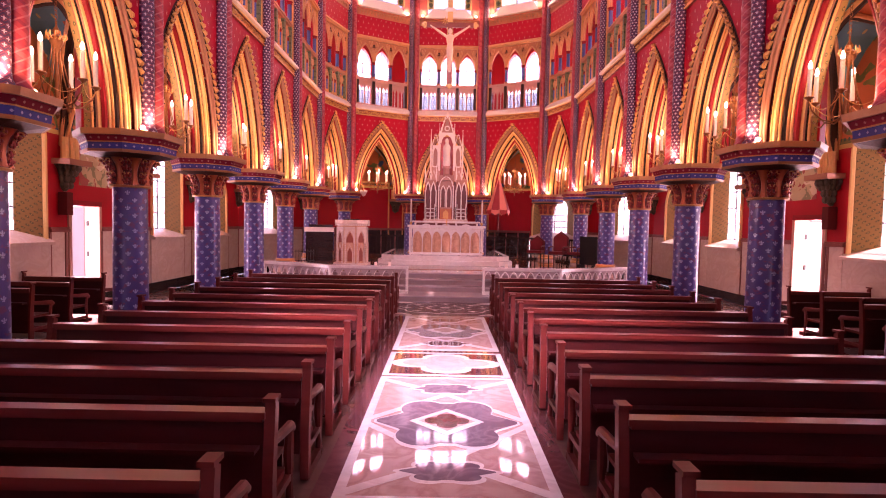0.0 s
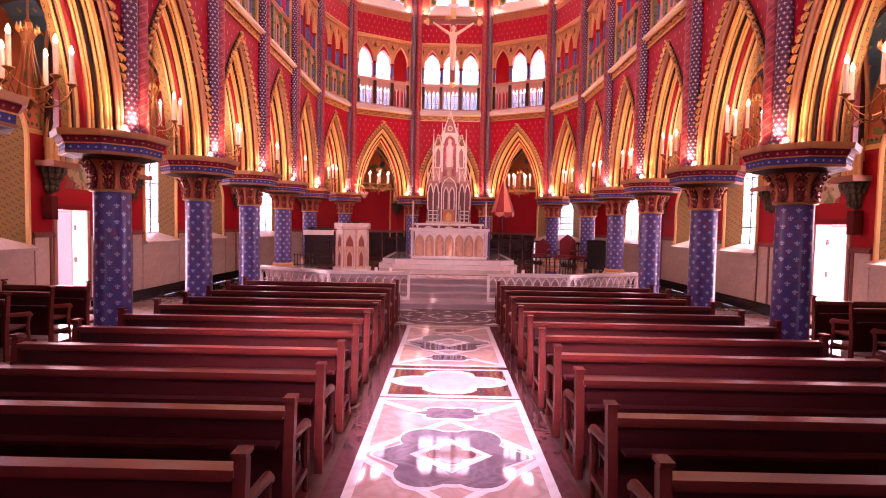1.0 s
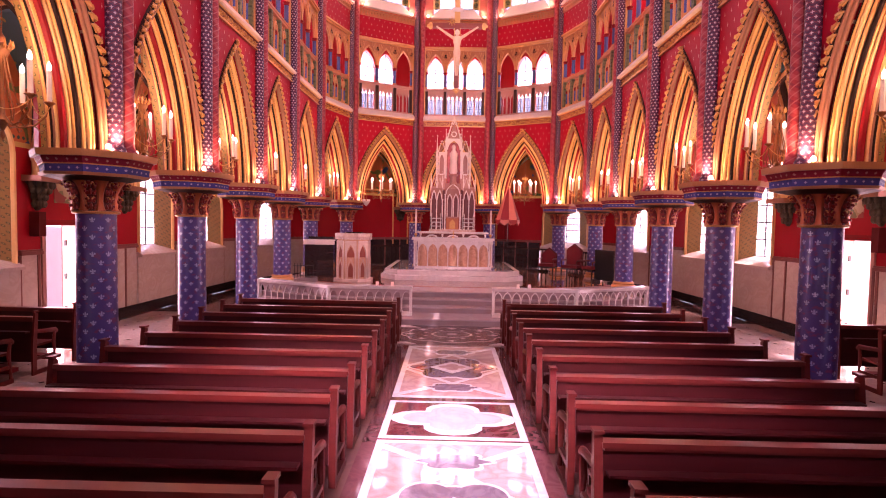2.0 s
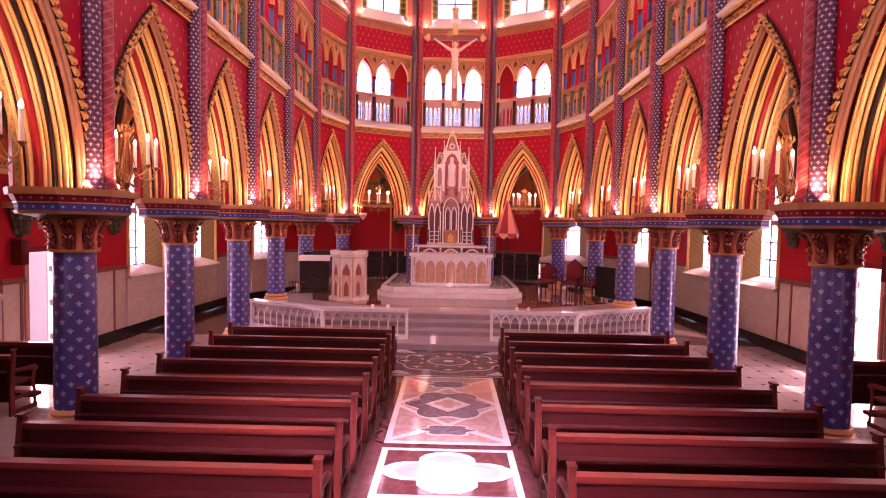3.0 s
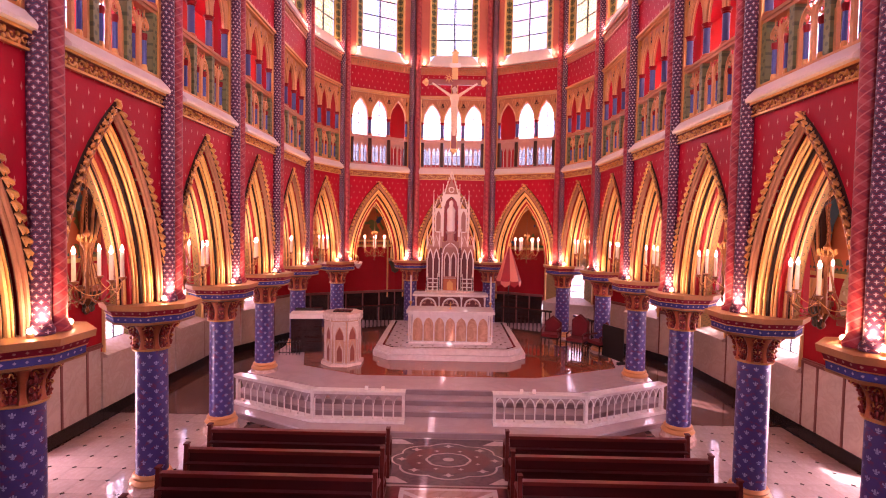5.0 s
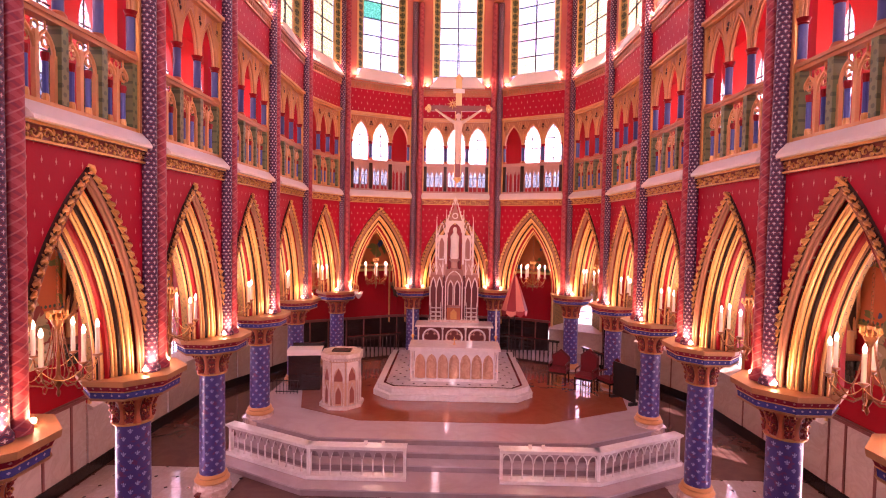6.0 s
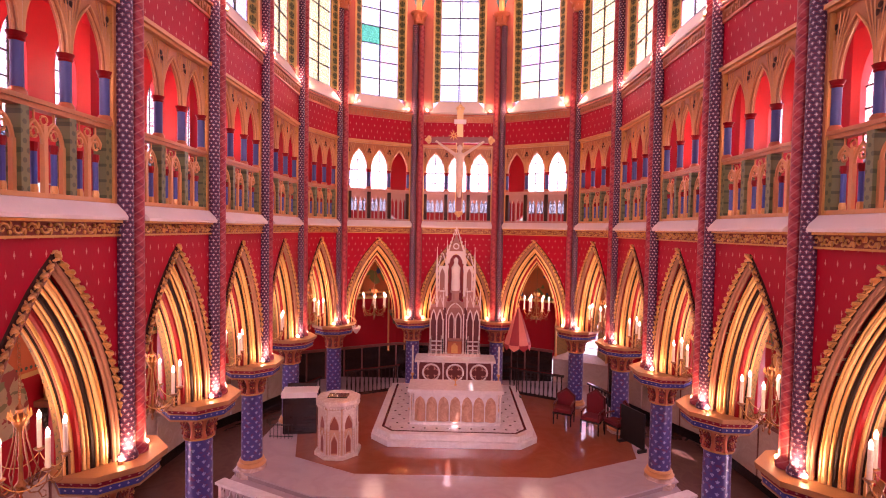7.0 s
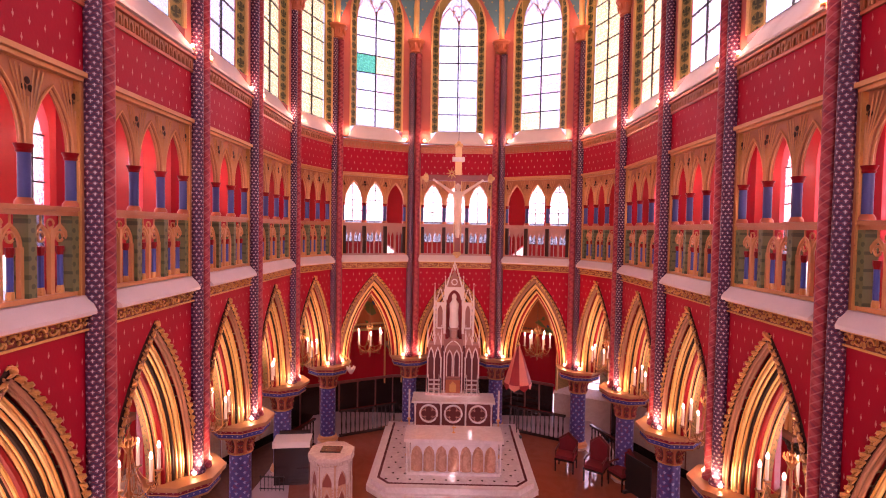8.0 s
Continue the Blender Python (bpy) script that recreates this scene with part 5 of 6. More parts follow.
def build_rail(points, name_label):
    """A communion rail of pointed arches on slender shafts between posts."""
    r = thing("communion_rail", name_label, "railing", pose(0, 0, 0), "communion rails")
    for (xa, ya), (xb, yb) in zip(points, points[1:]):
        L = math.hypot(xb - xa, yb - ya)
        m = Matrix.Translation((xa, ya, RISE)) @ Matrix.Rotation(math.atan2(yb - ya, xb - xa), 4, "Z")
        part("rail_top", Geo().box(-0.05, L + 0.05, -0.14, 0.14, 0.73, 0.78).box(-0.02, L + 0.02, -0.1, 0.1, 0.69, 0.73), MARBLE, r, at=m)
        part("rail_plinth", Geo().box(-0.04, L + 0.04, -0.13, 0.13, 0.001, 0.08), MARBLE, r, at=m)
        n = round(L / 0.235)
        w = L / n
        g = Geo()
        arch_plate(g, 0, L, 0.46, 0.69, [((k + 0.5) * w, w / 2 - 0.018, 0, 0.46, 0.19) for k in range(n)], -0.03, 0.03, 5)
        part("arcade", g, MARBLE_STEP, r, at=m)
        for k in range(n):
            part("arch_edge", Geo(True).sweep(pointed(w / 2 - 0.016, 0.20, 0.46, 5, (k + 0.5) * w), ring(0.015, -0.03, 6)), MARBLE, r, at=m)
        me = Geo(True).lathe([(0.028, 0.08), (0.028, 0.11), (0.016, 0.13), (0.016, 0.42), (0.03, 0.46)], 8).mesh("shaft", MARBLE)
        for k in range(1, n):
            part("shaft", me, None, r, at=m @ pose(k * w, 0, 0))
        for x in (0.0, L):
            part("post", Geo().box(x - 0.035, x + 0.035, -0.05, 0.05, 0.08, 0.69), MARBLE, r, at=m)
    return r


build_rail([(-1.1, 15.07), (-3.3, 15.07), (-5.58, 16.2)], "white marble communion rail of pointed arches")
build_rail([(1.1, 15.07), (3.3, 15.07), (5.58, 16.2)], "white marble communion rail of pointed arches")


# ------------------------------------------------------------------ pews


def build_pew(length, m):
    """A mahogany pew that faces the altar: its back towards the entrance, x = 0 at the aisle end, running to +x."""
    p = thing("pew", "dark varnished mahogany church pew with open arm ends", "pew", m, "nave pews")
    L = length
    part("backrest", Geo().upright([(0.05, 0.2), (L - 0.05, 0.2), (L - 0.05, 0.835), (0.05, 0.835)], 0.0, 0.035).moved(pose(0, 0, 0, -4)), WOOD_SHADED, p)
    part("top_rail", Geo().box(0.03, L - 0.03, -0.025, 0.085, 0.84, 0.885).box(0.05, L - 0.05, -0.012, 0.07, 0.815, 0.839).moved(pose(0, 0.03, 0)), WOOD_LIT_RAIL, p, "varnished top rail")
    part("seat", Geo().box(0.05, L - 0.05, 0.06, 0.48, 0.42, 0.455), WOOD_END, p)
    part("seat_front", Geo().box(0.05, L - 0.05, 0.44, 0.465, 0.32, 0.419), WOOD_SHADED, p)
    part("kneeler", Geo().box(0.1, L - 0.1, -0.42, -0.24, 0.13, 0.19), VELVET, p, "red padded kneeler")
    part("book_ledge", Geo().box(0.05, L - 0.05, -0.13, -0.03, 0.66, 0.685), WOOD_SHADED, p)
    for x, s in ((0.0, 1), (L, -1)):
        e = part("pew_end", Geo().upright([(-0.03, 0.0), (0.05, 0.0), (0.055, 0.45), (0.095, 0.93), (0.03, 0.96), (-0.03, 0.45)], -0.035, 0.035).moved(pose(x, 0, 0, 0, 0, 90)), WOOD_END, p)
        part("end_cap", Geo().box(x - 0.042, x + 0.042, 0.0, 0.115, 0.952, 0.98), WOOD_END, e)
        part("front_leg", Geo(True).tube([(x, 0.46, 0.0), (x, 0.46, 0.2), (x, 0.43, 0.42), (x, 0.46, 0.6)], [0.035, 0.025, 0.04, 0.03], 8), WOOD_END, p)
        part("armrest", Geo(True).tube([(x, 0.07, 0.66), (x, 0.25, 0.64), (x, 0.47, 0.62), (x, 0.52, 0.58)], [0.03, 0.035, 0.04, 0.03], 8), WOOD_END, p)
        part("foot_rail", Geo().box(x - 0.03, x + 0.03, 0.02, 0.5, 0.0, 0.07), WOOD_END, p)
        part("side_stretcher", Geo().box(x - 0.02, x + 0.02, 0.06, 0.44, 0.22, 0.27), WOOD_END, p)
    return p


PEW_LONG, PEW_X, PEW_LEFT, PEW_STEP = 3.5, 1.13, -4.69, 0.905
PEW_Y = 12.6 - 10 * PEW_STEP
pew_r = build_pew(PEW_LONG, pose(PEW_X, PEW_Y, 0))
pew_l = build_pew(PEW_LONG, pose(PEW_LEFT, PEW_Y, 0))
for k in range(-4, 11):
    if k:
        copy_thing(pew_r, pose(PEW_X, PEW_Y + PEW_STEP * k, 0))
        copy_thing(pew_l, pose(PEW_LEFT, PEW_Y + PEW_STEP * k, 0))
for s in (-1, 1):
    for k in range(6):
        q = copy_thing(pew_r, pose(6.85 if s > 0 else -8.45, 10.5 - PEW_STEP * k, 0))
        q.scale = (1.6 / PEW_LONG, 1, 1.08)
        q["group"] = "aisle pews"

# ------------------------------------------------------------------ altar, reredos, cross


def build_altar():
    a = thing("altar", "white marble altar with a carved arcade of reliefs", "altar", pose(0.03, 19.82, Z_P + 0.009) @ Matrix.Diagonal((0.94, 1, 1.02, 1)))
    part("altar_body", Geo().box(-1.36, 1.36, 0.14, 0.86, 0.08, 0.98), ALTAR_PEACH, a)
    part("altar_foot", Geo().box(-1.47, 1.47, 0.03, 0.97, 0, 0.08), MARBLE, a)
    part("mensa", Geo().box(-1.56, 1.56, -0.06, 1.06, 1.0, 1.09).box(-1.5, 1.5, 0.0, 1.0, 0.96, 0.999), MARBLE, a, "white marble table top")
    n, w = 7, 2.7 / 7
    g = Geo()
    arch_plate(g, -1.35, 1.35, 0.62, 0.955, [(-1.35 + (k + 0.5) * w, w / 2 - 0.03, 0, 0.62, 0.24) for k in range(n)], 0.05, 0.13, 6)
    part("arcade_front", g, MARBLE, a)
    for k in range(n):
        x = -1.35 + (k + 0.5) * w
        g = Geo(True)
        lean = 0.02 * (-1) ** k
        g.lathe([(0.13, 0.09), (0.15, 0.2), (0.12, 0.4), (0.135, 0.56), (0.06, 0.66), (0.075, 0.74), (0.03, 0.82)], 10, (x + lean, 0.12, 0), (1, 0.45))
        part("relief_figure", g, ALTAR_PEACH, a, "pale carved relief figure")
    for k in range(n + 1):
        x = -1.35 + k * w
        part("arcade_shaft", Geo(True).lathe([(0.03, 0.08), (0.018, 0.12), (0.018, 0.56), (0.032, 0.62)], 8, (x, 0.09, 0)), MARBLE, a)
    for x in (-1.47, 1.47):
        for y in (0.03, 0.95):
            part("corner_shaft", Geo(True).lathe([(0.05, 0.081), (0.03, 0.14), (0.03, 0.86), (0.055, 0.955)], 8, (x, y, 0)), MARBLE, a)
    return a


def build_gradine():
    a = thing("old_high_altar", "rose marble high altar table with three roundels", "altar", pose(0.03, 22.6, Z_P + 0.009))
    part("altar_body", Geo().box(-1.36, 1.36, 0.1, 1.0, 0, 1.22), MARBLE_ROSE, a)
    part("altar_top", Geo().box(-1.46, 1.46, 0.0, 1.05, 1.222, 1.29), MARBLE, a)
    g = Geo()
    arch_plate(g, -1.38, 1.38, 0.0, 1.2, [], 0.085, 0.098)
    part("front_slab", g, CAP_DARK, a)
    for k in range(3):
        x = -0.86 + 0.86 * k
        g = Geo(True)
        g.tube([(x + 0.3 * math.cos(t), 0.07, 0.84 + 0.3 * math.sin(t)) for t in [i * math.pi / 10 for i in range(21)]], 0.035, 6)
        part("roundel_ring", g, MARBLE, a)
        g = Geo(True)
        for q in range(4):
            c = q * 1.5708
            g.tube([(x + 0.14 * math.cos(c) + 0.13 * math.cos(t), 0.075, 0.84 + 0.14 * math.sin(c) + 0.13 * math.sin(t)) for t in [c - 2 + i * 0.5 for i in range(9)]], 0.015, 5)
        part("roundel_foil", g, PINKSTONE, a)
    for x in (-1.33, -0.43, 0.43, 1.33):
        part("front_shaft", Geo(True).lathe([(0.05, 0), (0.03, 0.08), (0.03, 1.1), (0.055, 1.2)], 8, (x, 0.05, 0)), MARBLE, a)
    return a


def pinnacle(g, x, y, z0, z1, r):
    """A square spirelet with a knob."""
    h = z1 - z0
    g.lathe([(r, z0), (r, z0 + h * 0.5), (r * 1.5, z0 + h * 0.52), (r * 0.9, z0 + h * 0.58), (r * 0.15, z1 - r), (r * 0.6, z1 - r * 0.6), (0.004, z1)], 4, (x, y, 0), turn=0.785)


def gable(g, cx, w, z0, h, y, r=0.025):
    g.tube([(cx - w, y, z0), (cx, y, z0 + h), (cx + w, y, z0)], r, 5)


def build_reredos():
    z = Z_P + 0.009 + 1.292
    a = thing("reredos", "pinnacled gothic altarpiece tower in pale and rose stone", "altarpiece", pose(0, 23.5, z) @ Matrix.Diagonal((1, 1, 1.017, 1)))
    part("reredos_foot", Geo().box(-0.98, 0.98, -0.22, 0.22, 0, 0.09), MARBLE_ROSE, a)
    # dark colour stands in for the shade inside the open niches
    part("back_panel", Geo().box(-0.9, 0.9, 0.1, 0.16, 0.09, 1.75), CAP_DARK, a)
    part("tabernacle", Geo().box(-0.26, 0.26, -0.2, 0.09, 0.09, 0.55), COPPER, a)
    part("tabernacle_door", Geo().upright([(-0.12, 0.12), (0.12, 0.12), (0.12, 0.38), (0, 0.5), (-0.12, 0.38)], -0.225, -0.201), GOLD, a, "gilded tabernacle door")
    for cx, w in ((-0.68, 0.24), (0.68, 0.24), (0, 0.34)):
        hh = 1.8 if cx else 2.0
        g = Geo()
        arch_plate(g, cx - w, cx + w, hh - 0.45, hh, [(cx - w / 2, w / 2 - 0.03, 0, hh - 0.45, 0.34), (cx + w / 2, w / 2 - 0.03, 0, hh - 0.45, 0.34)] if cx else [(0, w - 0.05, 0, hh - 0.45, 0.4)], -0.17, -0.1, 6)
        part("arcade_head", g, ROSE_STONE, a)
        for x, ww, hr in ([(cx - w / 2, w / 2 - 0.03, 0.34), (cx + w / 2, w / 2 - 0.03, 0.34)] if cx else [(0, w - 0.05, 0.4)]):
            part("arch_edge", Geo(True).sweep(pointed(ww, hr, hh - 0.45, 6, x), ring(0.022, -0.175, 6)), IVORY, a)
        for x in ([cx - w, cx, cx + w] if cx else [cx - w + 0.02, cx + w - 0.02]):
            part("arcade_shaft", Geo(True).lathe([(0.04, 0.09), (0.024, 0.14), (0.024, hh - 0.5), (0.045, hh - 0.45)], 8, (x, -0.14, 0)), IVORY, a)
    part("centre_panel", Geo().box(-0.27, 0.27, 0.05, 0.08, 0.56, 1.95), ROSE_STONE, a)
    for x in (-0.13, 0.13):
        part("centre_lancet", Geo(True).sweep([(x - 0.1, 0.62, -1, 0)] + pointed(0.1, 0.26, 1.3, 6, x) + [(x + 0.1, 0.62, 1, 0)], ring(0.018, 0.03, 6)), IVORY, a)
        part("centre_recess", Geo().upright([(x - 0.08, 0.62), (x + 0.08, 0.62), (x + 0.08, 1.3), (x, 1.5), (x - 0.08, 1.3)], 0.03, 0.049), CAP_DARK, a)
    for cx in (-0.8, -0.56, 0.56, 0.8):
        g = Geo()
        gable(g, cx, 0.13, 1.8, 0.42, -0.14)
        part("side_gable", g, IVORY, a)
    for x in (-0.93, -0.68, -0.44, 0.44, 0.68, 0.93):
        g = Geo()
        pinnacle(g, x, -0.14, 1.7, 2.5, 0.035)
        part("lower_pinnacle", g, IVORY, a)
    part("middle_cornice", Geo().box(-0.95, 0.95, -0.16, 0.18, 1.78, 1.86), PINKSTONE, a)
    # upper stage: niche with statue, flanking lancets
    part("statue_base", Geo(True).lathe([(0.2, 1.86), (0.2, 2.0), (0.14, 2.05), (0.14, 2.3), (0.2, 2.34), (0.2, 2.4)], 8, (0, 0, 0)), PINKSTONE, a)
    part("niche_back", Geo().box(-0.27, 0.27, 0.12, 0.17, 2.0, 3.7), CAP_LEAF, a)
    for s in (-1, 1):
        g = Geo()
        arch_plate(g, s * 0.5 - 0.14, s * 0.5 + 0.14, 2.35, 3.3, [(s * 0.5, 0.09, 2.4, 2.95, 0.26)], -0.1, 0.0, 6)
        part("flank_lancet", g, IVORY, a)
        part("flank_back", Geo().box(s * 0.5 - 0.13, s * 0.5 + 0.13, 0.002, 0.03, 2.37, 3.28), ROSE_STONE, a)
        g = Geo()
        gable(g, s * 0.5, 0.15, 3.3, 0.5, -0.06, 0.022)
        part("flank_gable", g, IVORY, a)
        g = Geo(True)
        for q in range(5):
            t = q / 5
            for e in (-1, 1):
                g.blob((s * 0.5 + e * 0.16 * (1 - t), -0.07, 3.34 + 0.5 * t), (0.024, 0.02, 0.03), 5)
        part("gable_crocket", g, IVORY, a)
        part("flank_foot", Geo().box(s * 0.5 - 0.2, s * 0.5 + 0.2, -0.14, 0.1, 1.861, 2.34), PINKSTONE, a)
        for x, yy, z0, z1, r in ((s * 0.33, -0.12, 2.2, 4.25, 0.06), (s * 0.7, -0.1, 2.1, 4.0, 0.055), (s * 0.33, 0.12, 2.2, 4.1, 0.05)):
            g = Geo()
            pinnacle(g, x, yy, z0, z1, r)
            part("tall_pinnacle", g, IVORY, a)
    g = Geo()
    arch_plate(g, -0.3, 0.3, 3.4, 3.85, [(0, 0.24, 0, 3.4, 0.36)], -0.14, -0.06, 7)
    part("niche_arch", g, IVORY, a)
    g = Geo()
    gable(g, 0, 0.33, 3.7, 1.05, -0.13, 0.035)
    gable(g, 0, 0.33, 3.7, 1.05, 0.1, 0.03)
    part("niche_gable", g, IVORY, a)
    part("gable_panel", Geo().upright([(-0.24, 3.86), (0.24, 3.86), (0, 4.5)], -0.1, -0.04), ROSE_STONE, a)
    g = Geo(True)
    g.tube([(0.1 * math.cos(t), -0.12, 4.03 + 0.1 * math.sin(t)) for t in [q * math.pi / 6 for q in range(13)]], 0.022, 5)
    part("gable_ring", g, IVORY, a)
    g = Geo(True)
    for q in range(7):
        t = q / 7
        for e in (-1, 1):
            g.blob((e * 0.36 * (1 - t), -0.13, 3.74 + 1.02 * t), (0.03, 0.025, 0.04), 5)
    part("gable_crocket", g, IVORY, a)
    g = Geo()
    pinnacle(g, 0, -0.02, 4.1, 4.78, 0.05)
    part("spirelet", g, IVORY, a)
    for s in (-1, 1):
        for k in range(3):
            g = Geo(True)
            g.lathe([(0.05, 0.09), (0.02, 0.12), (0.02, 0.3), (0.045, 0.32), (0.012, 0.33), (0.012, 0.75)], 8, (s * (0.5 + 0.19 * k), -0.19, 0))
            part("candlestick", g, CANDLE, a)
        rack = part("candle_rack", Geo().box(s * 0.68 - 0.24, s * 0.68 + 0.24, -0.2, -0.1, 0.092, 0.1).box(s * 0.68 - 0.25, s * 0.68 - 0.22, -0.215, -0.1, 0.092, 0.62).box(s * 0.68 + 0.22, s * 0.68 + 0.25, -0.215, -0.1, 0.092, 0.62), IRON, a, "black iron candle rack")
        for k in range(3):
            part("rack_shelf", Geo().box(s * 0.68 - 0.218, s * 0.68 + 0.218, -0.214, -0.13, 0.2 + 0.16 * k, 0.235 + 0.16 * k), SILVER, rack)
    return a


build_altar()
build_gradine()
build_reredos()
st = Geo(True)
st.lathe([(0.14, 0), (0.17, 0.1), (0.15, 0.5), (0.16, 0.75), (0.17, 0.86), (0.09, 0.98), (0.07, 1.02), (0.085, 1.1), (0.075, 1.18), (0.02, 1.24)], 14, (0, 0, 0), (1, 0.75))
thing("statue", "cream robed plaster statue standing in the altarpiece niche", "statue", pose(0, 23.46, Z_P + 0.009 + 1.292 + 2.401 * 1.017), geo=st, material=IVORY)


def build_cross():
    c = thing("hanging_cross", "large gilded wooden crucifix hung on a cable", "crucifix", pose(0.03, 20.66, 7.5))
    part("upright_beam", Geo().box(-0.09, 0.09, -0.05, 0.05, 0.12, 2.279), WOOD_CROSS, c)
    part("upper_beam", Geo().box(-0.1, 0.1, -0.05, 0.05, 2.461, 3.3), OCHRE, c, "pale gold head of the cross")
    part("beam_edge", Geo().box(-0.115, -0.091, -0.056, 0.056, 0.14, 2.275).box(0.091, 0.115, -0.056, 0.056, 0.14, 2.275), OCHRE, c)
    part("cross_beam", Geo().box(-0.9, 0.9, -0.045, 0.045, 2.28, 2.46), WOOD_CROSS, c)
    for x, z in ((-0.98, 2.37), (0.98, 2.37), (0, 3.36), (0, 0.06)):
        g = Geo(True)
        for dx, dz in ((0.09, 0), (-0.09, 0), (0, 0.09), (0, -0.09)):
            g.blob((x + dx * 0.8, 0, z + dz * 0.8), (0.066, 0.05, 0.066), 8)
        part("trefoil_end", g, OCHRE, c, "gilded trefoil terminal")
    part("title_board", Geo().box(-0.19, 0.19, -0.085, -0.052, 2.86, 3.0), IVORY, c)
    g = Geo()
    for k in range(8):
        a0 = k * math.pi / 4
        g.tube([(-0.2 + 0.03 * math.cos(a0), -0.09, 2.5 + 0.03 * math.sin(a0)), (-0.2 + 0.17 * math.cos(a0), -0.09, 2.5 + 0.17 * math.sin(a0))], [0.03, 0.004], 4)
    part("ray_star", g, GOLD, c)
    part("suspension_cable", Geo().tube([(0, 0, 3.4), (0, 0, 13.35)], 0.008, 5), IRON, c)
    g = Geo(True)
    g.lathe([(0.05, 0.55), (0.075, 0.7), (0.085, 1.0), (0.12, 1.25), (0.13, 1.42), (0.10, 1.55), (0.15, 1.8), (0.15, 1.9), (0.05, 1.98), (0.085, 2.06), (0.085, 2.14), (0.02, 2.2)], 12, (0, -0.13, 0), (1, 0.7))
    for s in (-1, 1):
        g.tube([(s * 0.12, -0.13, 1.88), (s * 0.42, -0.12, 2.08), (s * 0.76, -0.08, 2.32)], [0.06, 0.045, 0.03], 8)
    part("carved_figure", g, STATUE, c, "pale painted carved figure")
    return c


WOOD_CROSS = plain("gilded_cross_paint", (0.26, 0.05, 0.03), 0.4, metal=0.0, wear=0.2, scale=4)
build_cross()


def build_ambo():
    a = thing("ambo", "white and rose marble octagonal pulpit with arched panels", "pulpit", pose(-3.3, 18.6, Z_S + 0.002) @ Matrix.Diagonal((0.92, 0.92, 0.92, 1)))
    def oct(r, z0, z1, r1=None):
        r1 = r1 or r
        pa = [(r * math.cos(radians(22.5 + 45 * k)), r * math.sin(radians(22.5 + 45 * k)), z0) for k in range(8)]
        pb = [(r1 * math.cos(radians(22.5 + 45 * k)), r1 * math.sin(radians(22.5 + 45 * k)), z1) for k in range(8)]
        return Geo().add(pa + pb, [tuple(range(8))[::-1], tuple(range(8, 16))] + [(k, (k + 1) % 8, 8 + (k + 1) % 8, 8 + k) for k in range(8)])
    part("plinth", oct(0.72, 0, 0.1), AMBO_STONE, a)
    part("body", oct(0.58, 0.1, 1.5), ALTAR_PEACH, a)
    part("cornice", oct(0.60, 1.5, 1.6, 0.68), AMBO_STONE, a)
    part("parapet", oct(0.68, 1.6, 1.72), AMBO_STONE, a)
    part("book_rest", Geo().box(-0.3, 0.3, -0.2, 0.2, 1.722, 1.76), WOOD_BLACK, a)
    for k in range(8):
        m = pose(0, 0, 0, 0, 0, 45 * k) @ pose(0, -0.58 * 0.924, 0)
        g = Geo()
        arch_plate(g, -0.2, 0.2, 0.85, 1.46, [(0, 0.14, 0, 0.95, 0.36)], -0.045, -0.002, 6)
        part("arch_panel", g, AMBO_STONE, a, at=m)
        for x in (-0.17, 0.17):
            part("panel_shaft", Geo(True).lathe([(0.04, 0.1)] + [(0.02 + 0.014 * (q % 2), 0.16 + 0.04 * q) for q in range(17)] + [(0.042, 0.86)], 8, (x, -0.03, 0)), AMBO_STONE, a, at=m)
        g = Geo(True)
        g.upright([(-0.085, 0.16), (0.085, 0.16), (0.085, 0.5), (0, 0.68), (-0.085, 0.5)], -0.02, -0.002)
        part("niche", g, BAND_GROUND, a, at=m)
        g = Geo(True)
        gable(g, 0, 0.115, 0.52, 0.28, -0.03, 0.016)
        g.tube([(-0.105, -0.03, 0.12), (-0.105, -0.03, 0.52)], 0.014, 5).tube([(0.105, -0.03, 0.12), (0.105, -0.03, 0.52)], 0.014, 5)
        part("niche_frame", g, AMBO_STONE, a, at=m)
        g = Geo(True)
        for q in range(9):
            for x in (-0.17, 0.17):
                g.blob((x, -0.058, 0.2 + 0.075 * q), (0.012, 0.01, 0.02), 5)
        tagged(part("inlaid_studs", g, COPPER, a, at=m), kind="stuff")
        part("arch_field", Geo().upright([(-0.13, 0.87), (0.13, 0.87), (0.13, 1.0), (0, 1.27), (-0.13, 1.0)], -0.012, -0.0015), BAND_GROUND, a, at=m)
        g = Geo()
        for q in range(5):
            g.box(-0.2 + q * 0.085, -0.14 + q * 0.085, -0.1, -0.06, 1.5, 1.58)
        tagged(part("dentil_course", g, AMBO_STONE, a, at=m), kind="stuff")
    return a


build_ambo()


